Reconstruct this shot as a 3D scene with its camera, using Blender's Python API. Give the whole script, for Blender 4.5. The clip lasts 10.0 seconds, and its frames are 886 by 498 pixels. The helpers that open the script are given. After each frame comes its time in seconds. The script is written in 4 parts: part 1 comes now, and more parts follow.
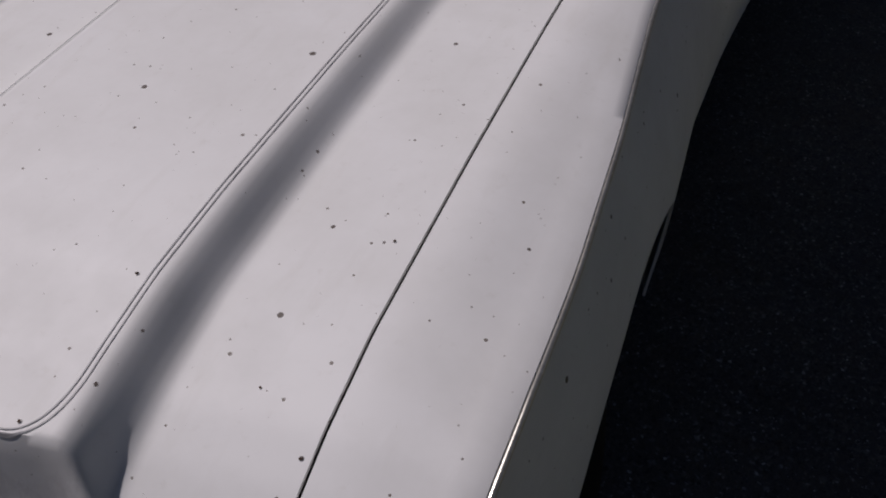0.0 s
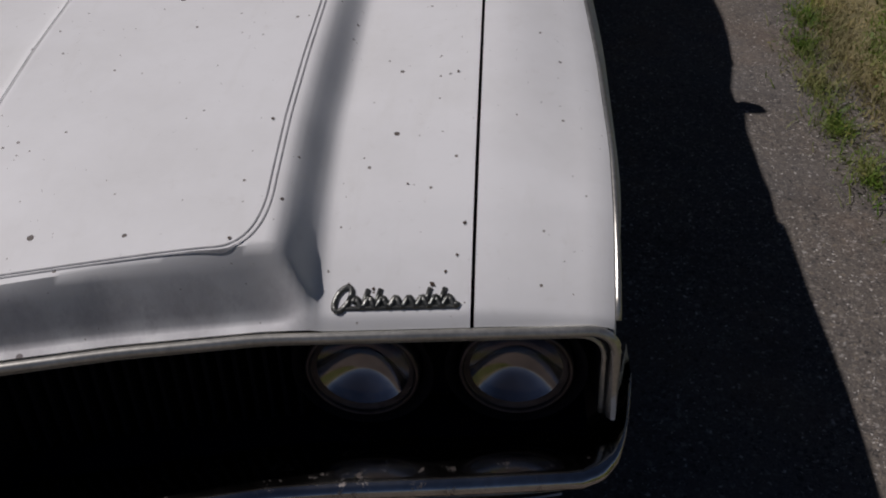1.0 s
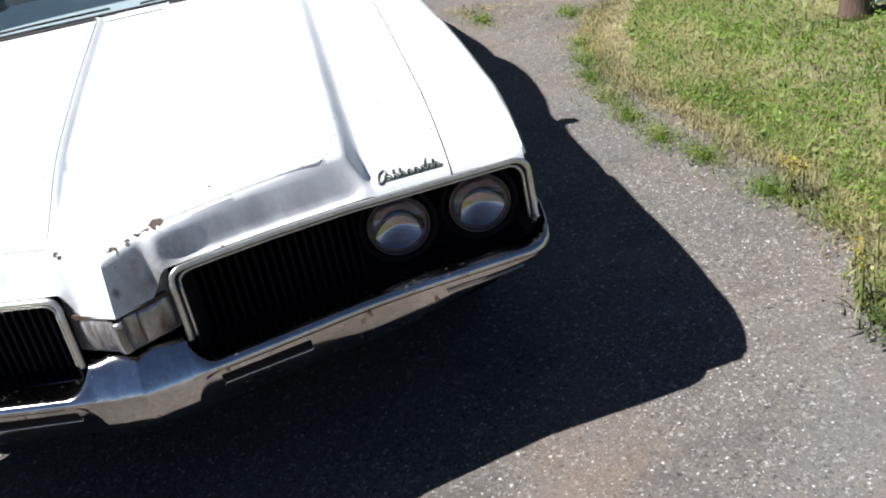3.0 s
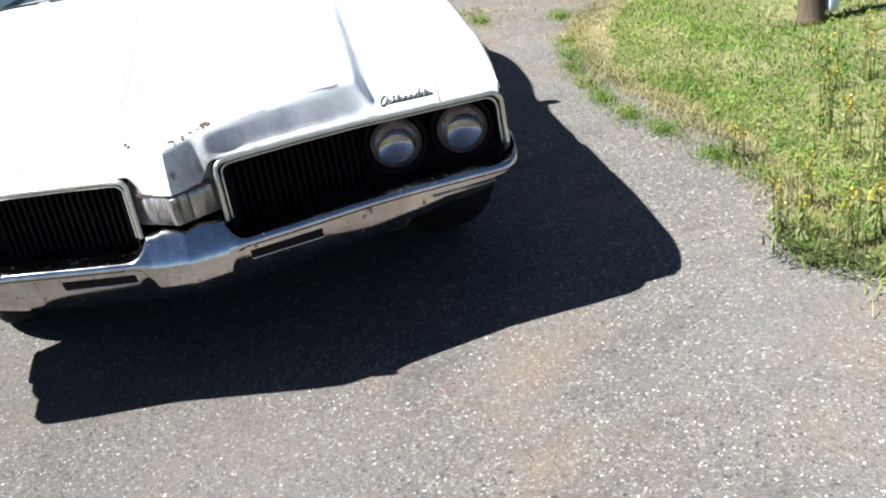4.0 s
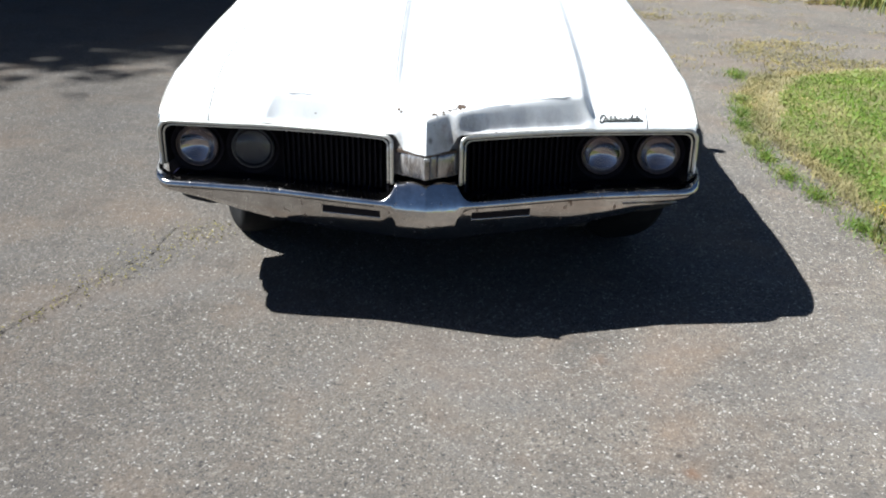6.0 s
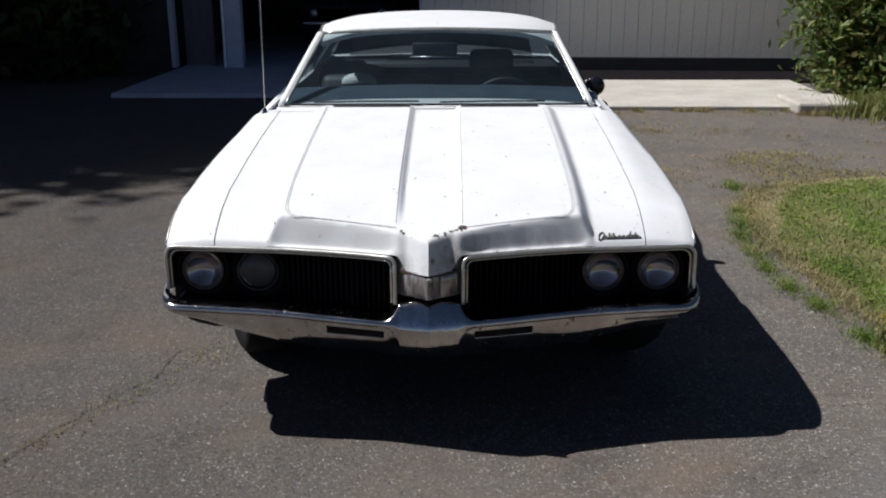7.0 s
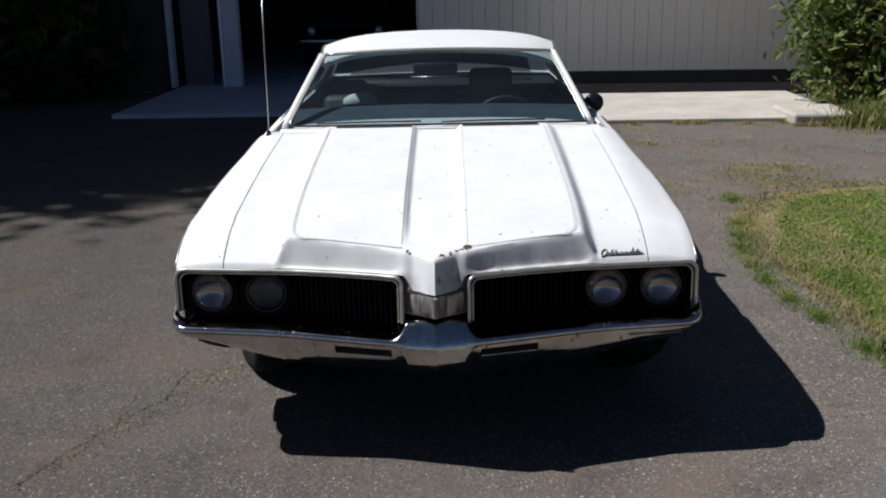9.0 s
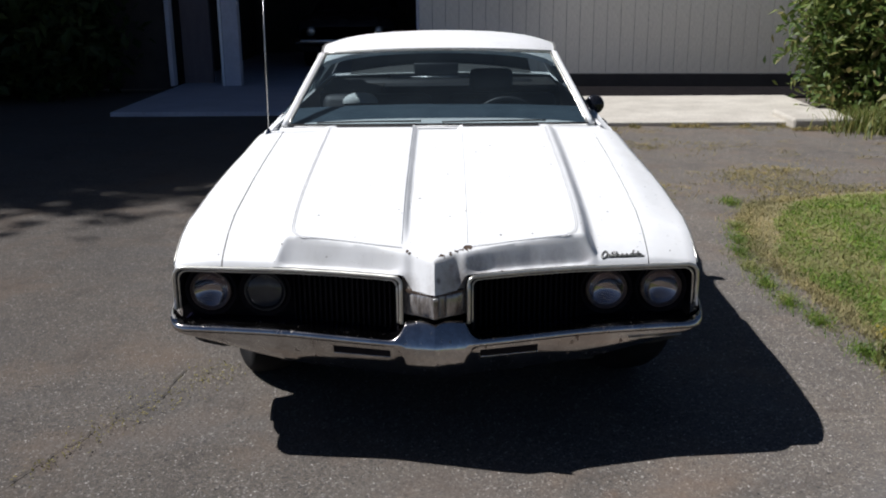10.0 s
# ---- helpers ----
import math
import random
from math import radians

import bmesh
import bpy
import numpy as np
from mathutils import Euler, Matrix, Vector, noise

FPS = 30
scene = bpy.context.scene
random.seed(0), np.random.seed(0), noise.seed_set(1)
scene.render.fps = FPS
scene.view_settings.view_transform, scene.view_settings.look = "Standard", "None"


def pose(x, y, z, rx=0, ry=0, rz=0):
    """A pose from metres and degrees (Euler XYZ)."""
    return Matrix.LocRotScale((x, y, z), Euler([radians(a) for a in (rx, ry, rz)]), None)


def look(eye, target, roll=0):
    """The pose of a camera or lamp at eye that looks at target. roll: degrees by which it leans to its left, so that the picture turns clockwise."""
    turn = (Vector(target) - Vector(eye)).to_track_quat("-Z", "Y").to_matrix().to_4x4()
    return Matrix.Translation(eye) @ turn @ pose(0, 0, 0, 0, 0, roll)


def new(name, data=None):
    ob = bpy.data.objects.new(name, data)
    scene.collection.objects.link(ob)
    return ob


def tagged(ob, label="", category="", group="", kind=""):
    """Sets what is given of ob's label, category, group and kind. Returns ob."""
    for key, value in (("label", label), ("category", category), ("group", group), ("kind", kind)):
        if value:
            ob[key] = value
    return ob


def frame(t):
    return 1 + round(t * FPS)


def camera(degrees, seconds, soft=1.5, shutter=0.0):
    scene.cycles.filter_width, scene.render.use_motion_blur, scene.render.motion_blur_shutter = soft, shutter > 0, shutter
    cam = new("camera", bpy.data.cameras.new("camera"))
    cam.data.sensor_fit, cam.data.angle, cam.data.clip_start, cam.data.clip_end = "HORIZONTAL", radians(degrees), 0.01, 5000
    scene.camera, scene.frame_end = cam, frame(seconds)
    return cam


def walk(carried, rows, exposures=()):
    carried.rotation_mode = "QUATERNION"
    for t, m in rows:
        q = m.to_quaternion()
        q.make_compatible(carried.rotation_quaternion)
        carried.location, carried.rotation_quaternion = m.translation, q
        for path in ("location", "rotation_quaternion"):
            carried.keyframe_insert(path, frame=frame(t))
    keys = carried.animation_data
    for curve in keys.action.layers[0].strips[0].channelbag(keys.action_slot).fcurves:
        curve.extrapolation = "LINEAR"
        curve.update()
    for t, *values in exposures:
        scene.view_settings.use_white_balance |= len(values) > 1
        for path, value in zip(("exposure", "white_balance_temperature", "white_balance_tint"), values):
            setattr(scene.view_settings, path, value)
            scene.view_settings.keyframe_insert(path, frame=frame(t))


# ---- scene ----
cam = camera(50.0, 10.0, soft=2.0)
PATH = [
    (0, (1.104, -0.253, 1.541), (0.483, 1.196, 0.311), 0.9),
    (0.5, (0.919, -0.456, 1.485), (0.602, 1.172, 0.367), 3.9),
    (1, (0.799, -0.709, 1.439), (0.638, 0.912, 0.279), -0.8),
    (1.5, (0.769, -0.972, 1.475), (0.636, 0.709, 0.401), -2.7),
    (2, (0.738, -1.242, 1.487), (0.647, 0.484, 0.481), -6.3),
    (2.5, (0.595, -1.534, 1.488), (0.706, 0.244, 0.58), -9.5),
    (2.7, (0.578, -1.648, 1.496), (0.693, 0.136, 0.598), -11.9),
    (3.8, (0.372, -2.254, 1.52), (0.627, -0.468, 0.656), -8.9),
    (4, (0.45, -2.403, 1.46), (0.616, -0.599, 0.612), -9.4),
    (4.5, (0.26, -2.595, 1.522), (0.432, -0.813, 0.63), -5.7),
    (5, (0.212, -2.838, 1.531), (0.227, -1.056, 0.624), -0.8),
    (5.5, (0.142, -2.986, 1.569), (0.134, -1.196, 0.678), -0.9),
    (6, (0.137, -2.988, 1.624), (0.09, -1.159, 0.817), 1.0),
    (6.2, (0.146, -2.996, 1.6), (0.092, -1.132, 0.877), 1.5),
    (7.3, (0.14, -3.015, 1.683), (0.078, -1.101, 1.104), -0.6),
    (7.5, (0.133, -3.025, 1.688), (0.072, -1.109, 1.117), -0.4),
    (8, (0.132, -3.045, 1.692), (0.068, -1.128, 1.126), -1.3),
    (8.5, (0.133, -3.058, 1.699), (0.068, -1.139, 1.141), -1.6),
    (9, (0.123, -3.051, 1.695), (0.064, -1.132, 1.134), -1.1),
    (9.5, (0.121, -3.039, 1.686), (0.063, -1.12, 1.127), -0.8),
    (10, (0.113, -3.04, 1.687), (0.06, -1.12, 1.129), -0.5),
]
EXPOSURES = [(0.0, -1.05, 6450, 22), (0.5, -1.1, 6450, 22), (1.0, -0.95, 6400, 18), (1.5, -0.55, 6350, 14), (2.0, 0.15, 6200, 11), (2.5, 0.65, 6100, 12), (4.0, 1.62, 5950, 6), (4.5, 1.5, 5950, 6), (5.0, 1.38, 5950, 5), (5.5, 1.34, 5950, 5), (6.0, 1.27, 6000, 6), (6.3, 0.75, 6050, 8), (7.3, 0.08, 6150, 12), (8.0, 0.07, 6150, 12), (9.4, 0.1, 6150, 12), (10.0, 0.24, 6150, 12)]
walk(cam, [(t, look(eye, target, roll)) for t, eye, target, roll in PATH], EXPOSURES)

# ---- world, sun, exposure ----
SUN_WAY = Vector((0.72, 0.012, -1.0)).normalized()
world = bpy.data.worlds.new("sky")
scene.world = world
world.use_nodes = True
wn = world.node_tree
sky = wn.nodes.new("ShaderNodeTexSky")
sky.sky_type = "NISHITA"
sky.sun_disc = False
sky.air_density = 0.45
sky.dust_density = 0.2
sky.altitude = 900.0
sky.sun_elevation = radians(54)
sky.sun_rotation = radians(266)
wn.nodes["Background"].inputs["Strength"].default_value = 0.05
wn.links.new(sky.outputs["Color"], wn.nodes["Background"].inputs["Color"])
sun_data = bpy.data.lights.new("sun", "SUN")
sun_data.energy = 5.0
sun_data.angle = radians(0.53)
sun_data.color = (1.0, 0.975, 0.945)
sun = new("sun", sun_data)
sun.matrix_world = look((-20, -1.5, 28), Vector((-20, -1.5, 28)) + SUN_WAY)


# ---- materials ----
def material(name):
    m = bpy.data.materials.new(name)
    m.use_nodes = True
    return m, m.node_tree.nodes, m.node_tree.links, m.node_tree.nodes["Principled BSDF"]


def ramp(nodes, links, source, stops):
    r = nodes.new("ShaderNodeValToRGB")
    e = r.color_ramp.elements
    while len(e) < len(stops):
        e.new(0.5)
    for k, (p, c) in zip(e, stops):
        k.position, k.color = p, (*c, 1) if len(c) == 3 else c
    links.new(source, r.inputs[0])
    return r.outputs[0]


def noise_tex(nodes, links, scale, detail=4, rough=0.55, where="Object", stretch=None):
    tc = nodes.new("ShaderNodeTexCoord")
    n = nodes.new("ShaderNodeTexNoise")
    n.inputs["Scale"].default_value, n.inputs["Detail"].default_value, n.inputs["Roughness"].default_value = scale, detail, rough
    out = tc.outputs[where]
    if stretch:
        mp = nodes.new("ShaderNodeMapping")
        mp.inputs["Scale"].default_value = stretch
        links.new(out, mp.inputs[0])
        out = mp.outputs[0]
    links.new(out, n.inputs["Vector"])
    return n.outputs["Fac"]


def mix(nodes, links, fac, a, b, how="MIX"):
    m = nodes.new("ShaderNodeMix")
    m.data_type, m.blend_type = "RGBA", how
    for sock, v in ((m.inputs[0], fac), (m.inputs[6], a), (m.inputs[7], b)):
        if isinstance(v, bpy.types.NodeSocket):
            links.new(v, sock)
        elif isinstance(v, tuple):
            sock.default_value = (*v, 1)
        else:
            sock.default_value = v
    return m.outputs[2]


def bump(nodes, links, bsdf, height, strength, dist):
    b = nodes.new("ShaderNodeBump")
    b.inputs["Strength"].default_value, b.inputs["Distance"].default_value = strength, dist
    links.new(height, b.inputs["Height"])
    links.new(b.outputs[0], bsdf.inputs["Normal"])


def plain(name, a, b, scale=8.0, fine=60.0, rough=0.6, metal=0.0, relief=0.2, dist=0.004, rough_to=None, where="Object", stretch=None):
    """A surface that varies between two colours at a coarse and a fine scale."""
    m, nodes, links, bsdf = material(name)
    big = noise_tex(nodes, links, scale, 5, 0.6, where, stretch)
    small = noise_tex(nodes, links, fine, 3, 0.6, where, stretch)
    c = ramp(nodes, links, big, [(0.3, a), (0.7, b)])
    d = ramp(nodes, links, small, [(0.3, (0.82, 0.82, 0.82)), (0.7, (1.1, 1.1, 1.1))])
    links.new(mix(nodes, links, 1.0, c, d, "MULTIPLY"), bsdf.inputs["Base Color"])
    bsdf.inputs["Metallic"].default_value = metal
    r2 = rough if rough_to is None else rough_to
    links.new(ramp(nodes, links, big, [(0.3, (rough,) * 3), (0.7, (r2,) * 3)]), bsdf.inputs["Roughness"])
    if relief:
        bump(nodes, links, bsdf, small, relief, dist)
    return m


def car_paint():
    m, nodes, links, bsdf = material("old_white_paint")
    cloud = noise_tex(nodes, links, 5.0, 6, 0.65)
    fine = noise_tex(nodes, links, 45.0, 4, 0.6)
    streak = noise_tex(nodes, links, 9.0, 5, 0.6, "Object", (3.0, 0.6, 1.0))
    base = ramp(nodes, links, cloud, [(0.3, (0.715, 0.712, 0.69)), (0.62, (0.79, 0.79, 0.775))])
    c = mix(nodes, links, ramp(nodes, links, streak, [(0.56, (0, 0, 0)), (0.84, (0.35, 0.35, 0.35))]), base, (0.63, 0.615, 0.57))
    c = mix(nodes, links, ramp(nodes, links, fine, [(0.62, (0, 0, 0)), (0.85, (0.25, 0.25, 0.25))]), c, (0.50, 0.47, 0.41))
    tc = nodes.new("ShaderNodeTexCoord")
    for cells, size, tone in ((17.0, 0.066, (0.12, 0.10, 0.085)), (36.0, 0.072, (0.20, 0.175, 0.15)), (70.0, 0.07, (0.30, 0.27, 0.24))):
        v = nodes.new("ShaderNodeTexVoronoi")
        v.inputs["Scale"].default_value = cells
        links.new(tc.outputs["Object"], v.inputs["Vector"])
        wob = nodes.new("ShaderNodeMath")
        wob.operation = "MULTIPLY_ADD"
        links.new(fine, wob.inputs[0])
        wob.inputs[1].default_value = 0.08
        links.new(v.outputs["Distance"], wob.inputs[2])
        dot = nodes.new("ShaderNodeMath")
        dot.operation = "LESS_THAN"
        links.new(wob.outputs[0], dot.inputs[0])
        pick = nodes.new("ShaderNodeSeparateColor")
        links.new(v.outputs["Color"], pick.inputs[0])
        some = nodes.new("ShaderNodeMath")
        some.operation = "MULTIPLY_ADD"
        links.new(pick.outputs[0], some.inputs[0])
        some.inputs[1].default_value = 0.105
        some.inputs[2].default_value = size - 0.045
        links.new(some.outputs[0], dot.inputs[1])
        c = mix(nodes, links, dot.outputs[0], c, tone)
    # grimy brown patches round the nose, dusty lips; right lip spots also hold shade
    grime_shade = noise_tex(nodes, links, 42.0, 8, 0.78, "Object", (1.0, 1.0, 0.6))
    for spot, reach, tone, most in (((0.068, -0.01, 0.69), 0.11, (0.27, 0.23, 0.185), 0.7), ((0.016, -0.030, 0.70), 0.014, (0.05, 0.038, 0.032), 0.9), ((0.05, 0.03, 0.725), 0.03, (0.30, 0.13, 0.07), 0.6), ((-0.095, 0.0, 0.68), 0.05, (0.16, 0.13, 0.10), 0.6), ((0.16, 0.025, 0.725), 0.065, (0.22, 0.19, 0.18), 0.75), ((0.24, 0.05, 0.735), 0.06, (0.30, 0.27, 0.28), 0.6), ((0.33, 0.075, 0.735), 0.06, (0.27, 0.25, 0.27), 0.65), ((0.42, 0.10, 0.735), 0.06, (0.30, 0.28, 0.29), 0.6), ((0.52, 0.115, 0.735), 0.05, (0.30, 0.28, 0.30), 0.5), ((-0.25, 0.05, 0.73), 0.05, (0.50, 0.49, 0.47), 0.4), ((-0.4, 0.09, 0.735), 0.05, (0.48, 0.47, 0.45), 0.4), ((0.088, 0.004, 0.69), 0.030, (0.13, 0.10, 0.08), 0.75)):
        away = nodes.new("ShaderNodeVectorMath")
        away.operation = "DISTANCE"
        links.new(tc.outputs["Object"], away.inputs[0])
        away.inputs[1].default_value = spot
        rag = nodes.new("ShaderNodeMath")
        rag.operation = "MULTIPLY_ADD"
        links.new(grime_shade, rag.inputs[0])
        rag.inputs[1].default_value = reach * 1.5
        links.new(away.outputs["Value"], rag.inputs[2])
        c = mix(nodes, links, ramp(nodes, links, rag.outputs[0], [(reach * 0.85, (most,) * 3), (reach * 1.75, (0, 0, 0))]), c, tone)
    links.new(c, bsdf.inputs["Base Color"])
    links.new(ramp(nodes, links, cloud, [(0.3, (0.62,) * 3), (0.7, (0.5,) * 3)]), bsdf.inputs["Roughness"])
    bsdf.inputs["Specular IOR Level"].default_value = 0.4
    bump(nodes, links, bsdf, cloud, 0.06, 0.004)
    return m


def remap(nodes, links, source, low, high):
    """Bring a range of values to 0 ... 1."""
    r = nodes.new("ShaderNodeMapRange")
    r.inputs["From Min"].default_value = low
    r.inputs["From Max"].default_value = high
    links.new(source, r.inputs["Value"])
    return r.outputs["Result"]


def asphalt():
    m, nodes, links, bsdf = material("worn_asphalt")
    tc = nodes.new("ShaderNodeTexCoord")
    big = noise_tex(nodes, links, 0.9, 6, 0.65)
    mid = noise_tex(nodes, links, 7.0, 5, 0.6)
    sand = noise_tex(nodes, links, 260.0, 3, 0.7)
    c = ramp(nodes, links, big, [(0.3, (0.082, 0.075, 0.070)), (0.7, (0.140, 0.122, 0.106))])
    c = mix(nodes, links, ramp(nodes, links, mid, [(0.45, (0, 0, 0)), (0.75, (0.5, 0.5, 0.5))]), c, (0.070, 0.066, 0.066))
    c = mix(nodes, links, 1.0, c, ramp(nodes, links, sand, [(0.25, (0.5, 0.5, 0.51)), (0.75, (1.5, 1.47, 1.4))]), "MULTIPLY")
    # broken stones of several tones, their outlines bent by fine noise
    warp = nodes.new("ShaderNodeTexNoise")
    warp.inputs["Scale"].default_value = 130.0
    warp.inputs["Detail"].default_value = 2.0
    links.new(tc.outputs["Object"], warp.inputs["Vector"])
    shift = nodes.new("ShaderNodeVectorMath")
    shift.operation = "MULTIPLY_ADD"
    links.new(warp.outputs["Color"], shift.inputs[0])
    shift.inputs[1].default_value = (0.014, 0.014, 0.014)
    links.new(tc.outputs["Object"], shift.inputs[2])
    stone = None
    for cells, keep, glint in ((70.0, 0.42, 0.30), (125.0, 0.5, 0.60), (220.0, 0.45, 0.58)):
        v = nodes.new("ShaderNodeTexVoronoi")
        v.inputs["Scale"].default_value = cells
        links.new(shift.outputs[0], v.inputs["Vector"])
        pick = nodes.new("ShaderNodeSeparateColor")
        links.new(v.outputs["Color"], pick.inputs[0])
        tone = ramp(nodes, links, pick.outputs[1], [(0.0, (0.022, 0.021, 0.022)), (0.3, (0.075, 0.070, 0.068)), (0.55, (0.15, 0.125, 0.10)), (0.76, (0.175, 0.155, 0.135)), (0.93, (0.23, 0.21, 0.19)), (0.985, (glint, 0.955 * glint, 0.9 * glint))])
        inside = ramp(nodes, links, v.outputs["Distance"], [(0.3, (1, 1, 1)), (0.62, (0, 0, 0))])
        some = ramp(nodes, links, pick.outputs[0], [(1 - keep - 0.02, (0, 0, 0)), (1 - keep, (0.9, 0.9, 0.9))])
        c = mix(nodes, links, mix(nodes, links, 1.0, inside, some, "MULTIPLY"), c, tone)
        stone = stone or v.outputs["Distance"]
    stain = noise_tex(nodes, links, 1.7, 5, 0.65)
    c = mix(nodes, links, ramp(nodes, links, stain, [(0.50, (0, 0, 0)), (0.72, (0.5, 0.5, 0.5))]), c, (0.165, 0.112, 0.075))
    blue = noise_tex(nodes, links, 1.1, 4, 0.6, "Object", (0.8, 1.2, 1.0))
    c = mix(nodes, links, ramp(nodes, links, blue, [(0.52, (0, 0, 0)), (0.70, (0.35, 0.35, 0.35))]), c, (0.10, 0.102, 0.108))
    dark = noise_tex(nodes, links, 2.6, 6, 0.7, "Object", (1.0, 1.3, 1.0))
    c = mix(nodes, links, ramp(nodes, links, dark, [(0.52, (0, 0, 0)), (0.75, (0.55, 0.55, 0.55))]), c, (0.045, 0.040, 0.038))
    # rust-brown and oily blots with ragged edges
    rag_noise = noise_tex(nodes, links, 48.0, 6, 0.8)
    rusty, oily, pale = (0.115, 0.066, 0.042), (0.020, 0.016, 0.014), (0.21, 0.135, 0.085)
    for x, y, reach, tone, most in ((0.60, -0.19, 0.05, rusty, 0.35), (0.76, -0.61, 0.08, pale, 0.17), (0.79, -0.80, 0.07, pale, 0.2), (0.785, -0.80, 0.032, rusty, 0.75), (0.872, -1.03, 0.055, rusty, 0.6), (0.90, -0.92, 0.12, pale, 0.14), (0.99, -1.16, 0.08, pale, 0.22), (0.745, -1.04, 0.065, rusty, 0.6), (0.766, -1.057, 0.048, oily, 0.95), (0.795, -1.045, 0.03, oily, 0.9), (0.765, -0.719, 0.018, oily, 0.85), (1.107, -1.127, 0.042, oily, 0.7), (0.95, -0.978, 0.018, oily, 0.7), (0.886, -0.807, 0.014, oily, 0.8)):
        away = nodes.new("ShaderNodeVectorMath")
        away.operation = "DISTANCE"
        links.new(tc.outputs["Object"], away.inputs[0])
        away.inputs[1].default_value = (x, y, 0.0)
        rag = nodes.new("ShaderNodeMath")
        rag.operation = "MULTIPLY_ADD"
        links.new(rag_noise, rag.inputs[0])
        rag.inputs[1].default_value = reach * 1.5
        links.new(away.outputs["Value"], rag.inputs[2])
        c = mix(nodes, links, ramp(nodes, links, remap(nodes, links, rag.outputs[0], reach * 0.9, reach * 1.7), [(0.0, (most,) * 3), (1.0, (0, 0, 0))]), c, tone)
    # tone rises from -x to +x, the change broken up by noise
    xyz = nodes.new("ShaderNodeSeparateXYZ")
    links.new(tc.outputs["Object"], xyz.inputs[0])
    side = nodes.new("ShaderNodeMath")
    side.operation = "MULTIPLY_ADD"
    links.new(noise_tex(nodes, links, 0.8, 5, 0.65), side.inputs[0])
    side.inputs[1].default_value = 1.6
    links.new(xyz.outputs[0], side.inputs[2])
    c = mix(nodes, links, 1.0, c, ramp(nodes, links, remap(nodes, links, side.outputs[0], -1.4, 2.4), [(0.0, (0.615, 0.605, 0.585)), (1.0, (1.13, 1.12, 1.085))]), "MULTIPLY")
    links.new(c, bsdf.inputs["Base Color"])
    bsdf.inputs["Roughness"].default_value = 0.85
    bsdf.inputs["Specular IOR Level"].default_value = 0.3
    bump(nodes, links, bsdf, stone, 0.5, 0.004)
    return m


def leaf_mat(name, tones, rough=0.5, straw=0.0):
    m, nodes, links, bsdf = material(name)
    g = nodes.new("ShaderNodeNewGeometry")
    n = len(tones)
    c = ramp(nodes, links, g.outputs["Random Per Island"], [(i / (n - 1), t) for i, t in enumerate(tones)])
    patch = noise_tex(nodes, links, 1.4, 4, 0.6)
    c = mix(nodes, links, 1.0, c, ramp(nodes, links, patch, [(0.3, (0.68, 0.72, 0.66)), (0.7, (1.22, 1.16, 1.0))]), "MULTIPLY")
    c = mix(nodes, links, 1.0, c, ramp(nodes, links, noise_tex(nodes, links, 9.0, 3, 0.6), [(0.35, (0.76, 0.80, 0.78)), (0.65, (1.12, 1.1, 1.04))]), "MULTIPLY")
    if straw:
        c = mix(nodes, links, ramp(nodes, links, noise_tex(nodes, links, 2.3, 5, 0.65), [(0.47, (0, 0, 0)), (0.66, (straw,) * 3)]), c, (0.44, 0.36, 0.19))
    links.new(c, bsdf.inputs["Base Color"])
    bsdf.inputs["Roughness"].default_value = rough
    bsdf.inputs["Specular IOR Level"].default_value = 0.3
    t = nodes.new("ShaderNodeBsdfTranslucent")
    links.new(c, t.inputs["Color"])
    ms = nodes.new("ShaderNodeMixShader")
    ms.inputs[0].default_value = 0.3
    links.new(bsdf.outputs[0], ms.inputs[1])
    links.new(t.outputs[0], ms.inputs[2])
    links.new(ms.outputs[0], nodes["Material Output"].inputs["Surface"])
    return m


def glass(name, tint, dust=0.0, rough=0.02):
    m, nodes, links, bsdf = material(name)
    tr = nodes.new("ShaderNodeBsdfTransparent")
    tr.inputs[0].default_value = (*tint, 1)
    gl = nodes.new("ShaderNodeBsdfGlossy")
    gl.inputs["Roughness"].default_value = rough
    lw = nodes.new("ShaderNodeLayerWeight")
    lw.inputs["Blend"].default_value = 0.5
    pw = nodes.new("ShaderNodeMath")
    pw.operation = "POWER"
    links.new(lw.outputs["Facing"], pw.inputs[0])
    pw.inputs[1].default_value = 5.0
    fr = nodes.new("ShaderNodeMath")
    fr.operation = "MULTIPLY_ADD"
    links.new(pw.outputs[0], fr.inputs[0])
    fr.inputs[1].default_value = 0.9
    fr.inputs[2].default_value = 0.045
    ms = nodes.new("ShaderNodeMixShader")
    links.new(fr.outputs[0], ms.inputs[0])
    links.new(tr.outputs[0], ms.inputs[1])
    links.new(gl.outputs[0], ms.inputs[2])
    last = ms.outputs[0]
    if dust:
        df = nodes.new("ShaderNodeBsdfDiffuse")
        df.inputs[0].default_value = (0.34, 0.44, 0.50, 1)
        md = nodes.new("ShaderNodeMixShader")
        links.new(ramp(nodes, links, noise_tex(nodes, links, 3.0, 5, 0.6), [(0.3, (dust * 0.5,) * 3), (0.75, (dust * 1.4,) * 3)]), md.inputs[0])
        links.new(last, md.inputs[1])
        links.new(df.outputs[0], md.inputs[2])
        last = md.outputs[0]
    links.new(last, nodes["Material Output"].inputs["Surface"])
    return m


PAINT = car_paint()
CHROME = plain("pitted_chrome", (0.48, 0.455, 0.43), (0.68, 0.66, 0.635), 6, 90, 0.07, 1.0, 0.03, 0.002, 0.17)


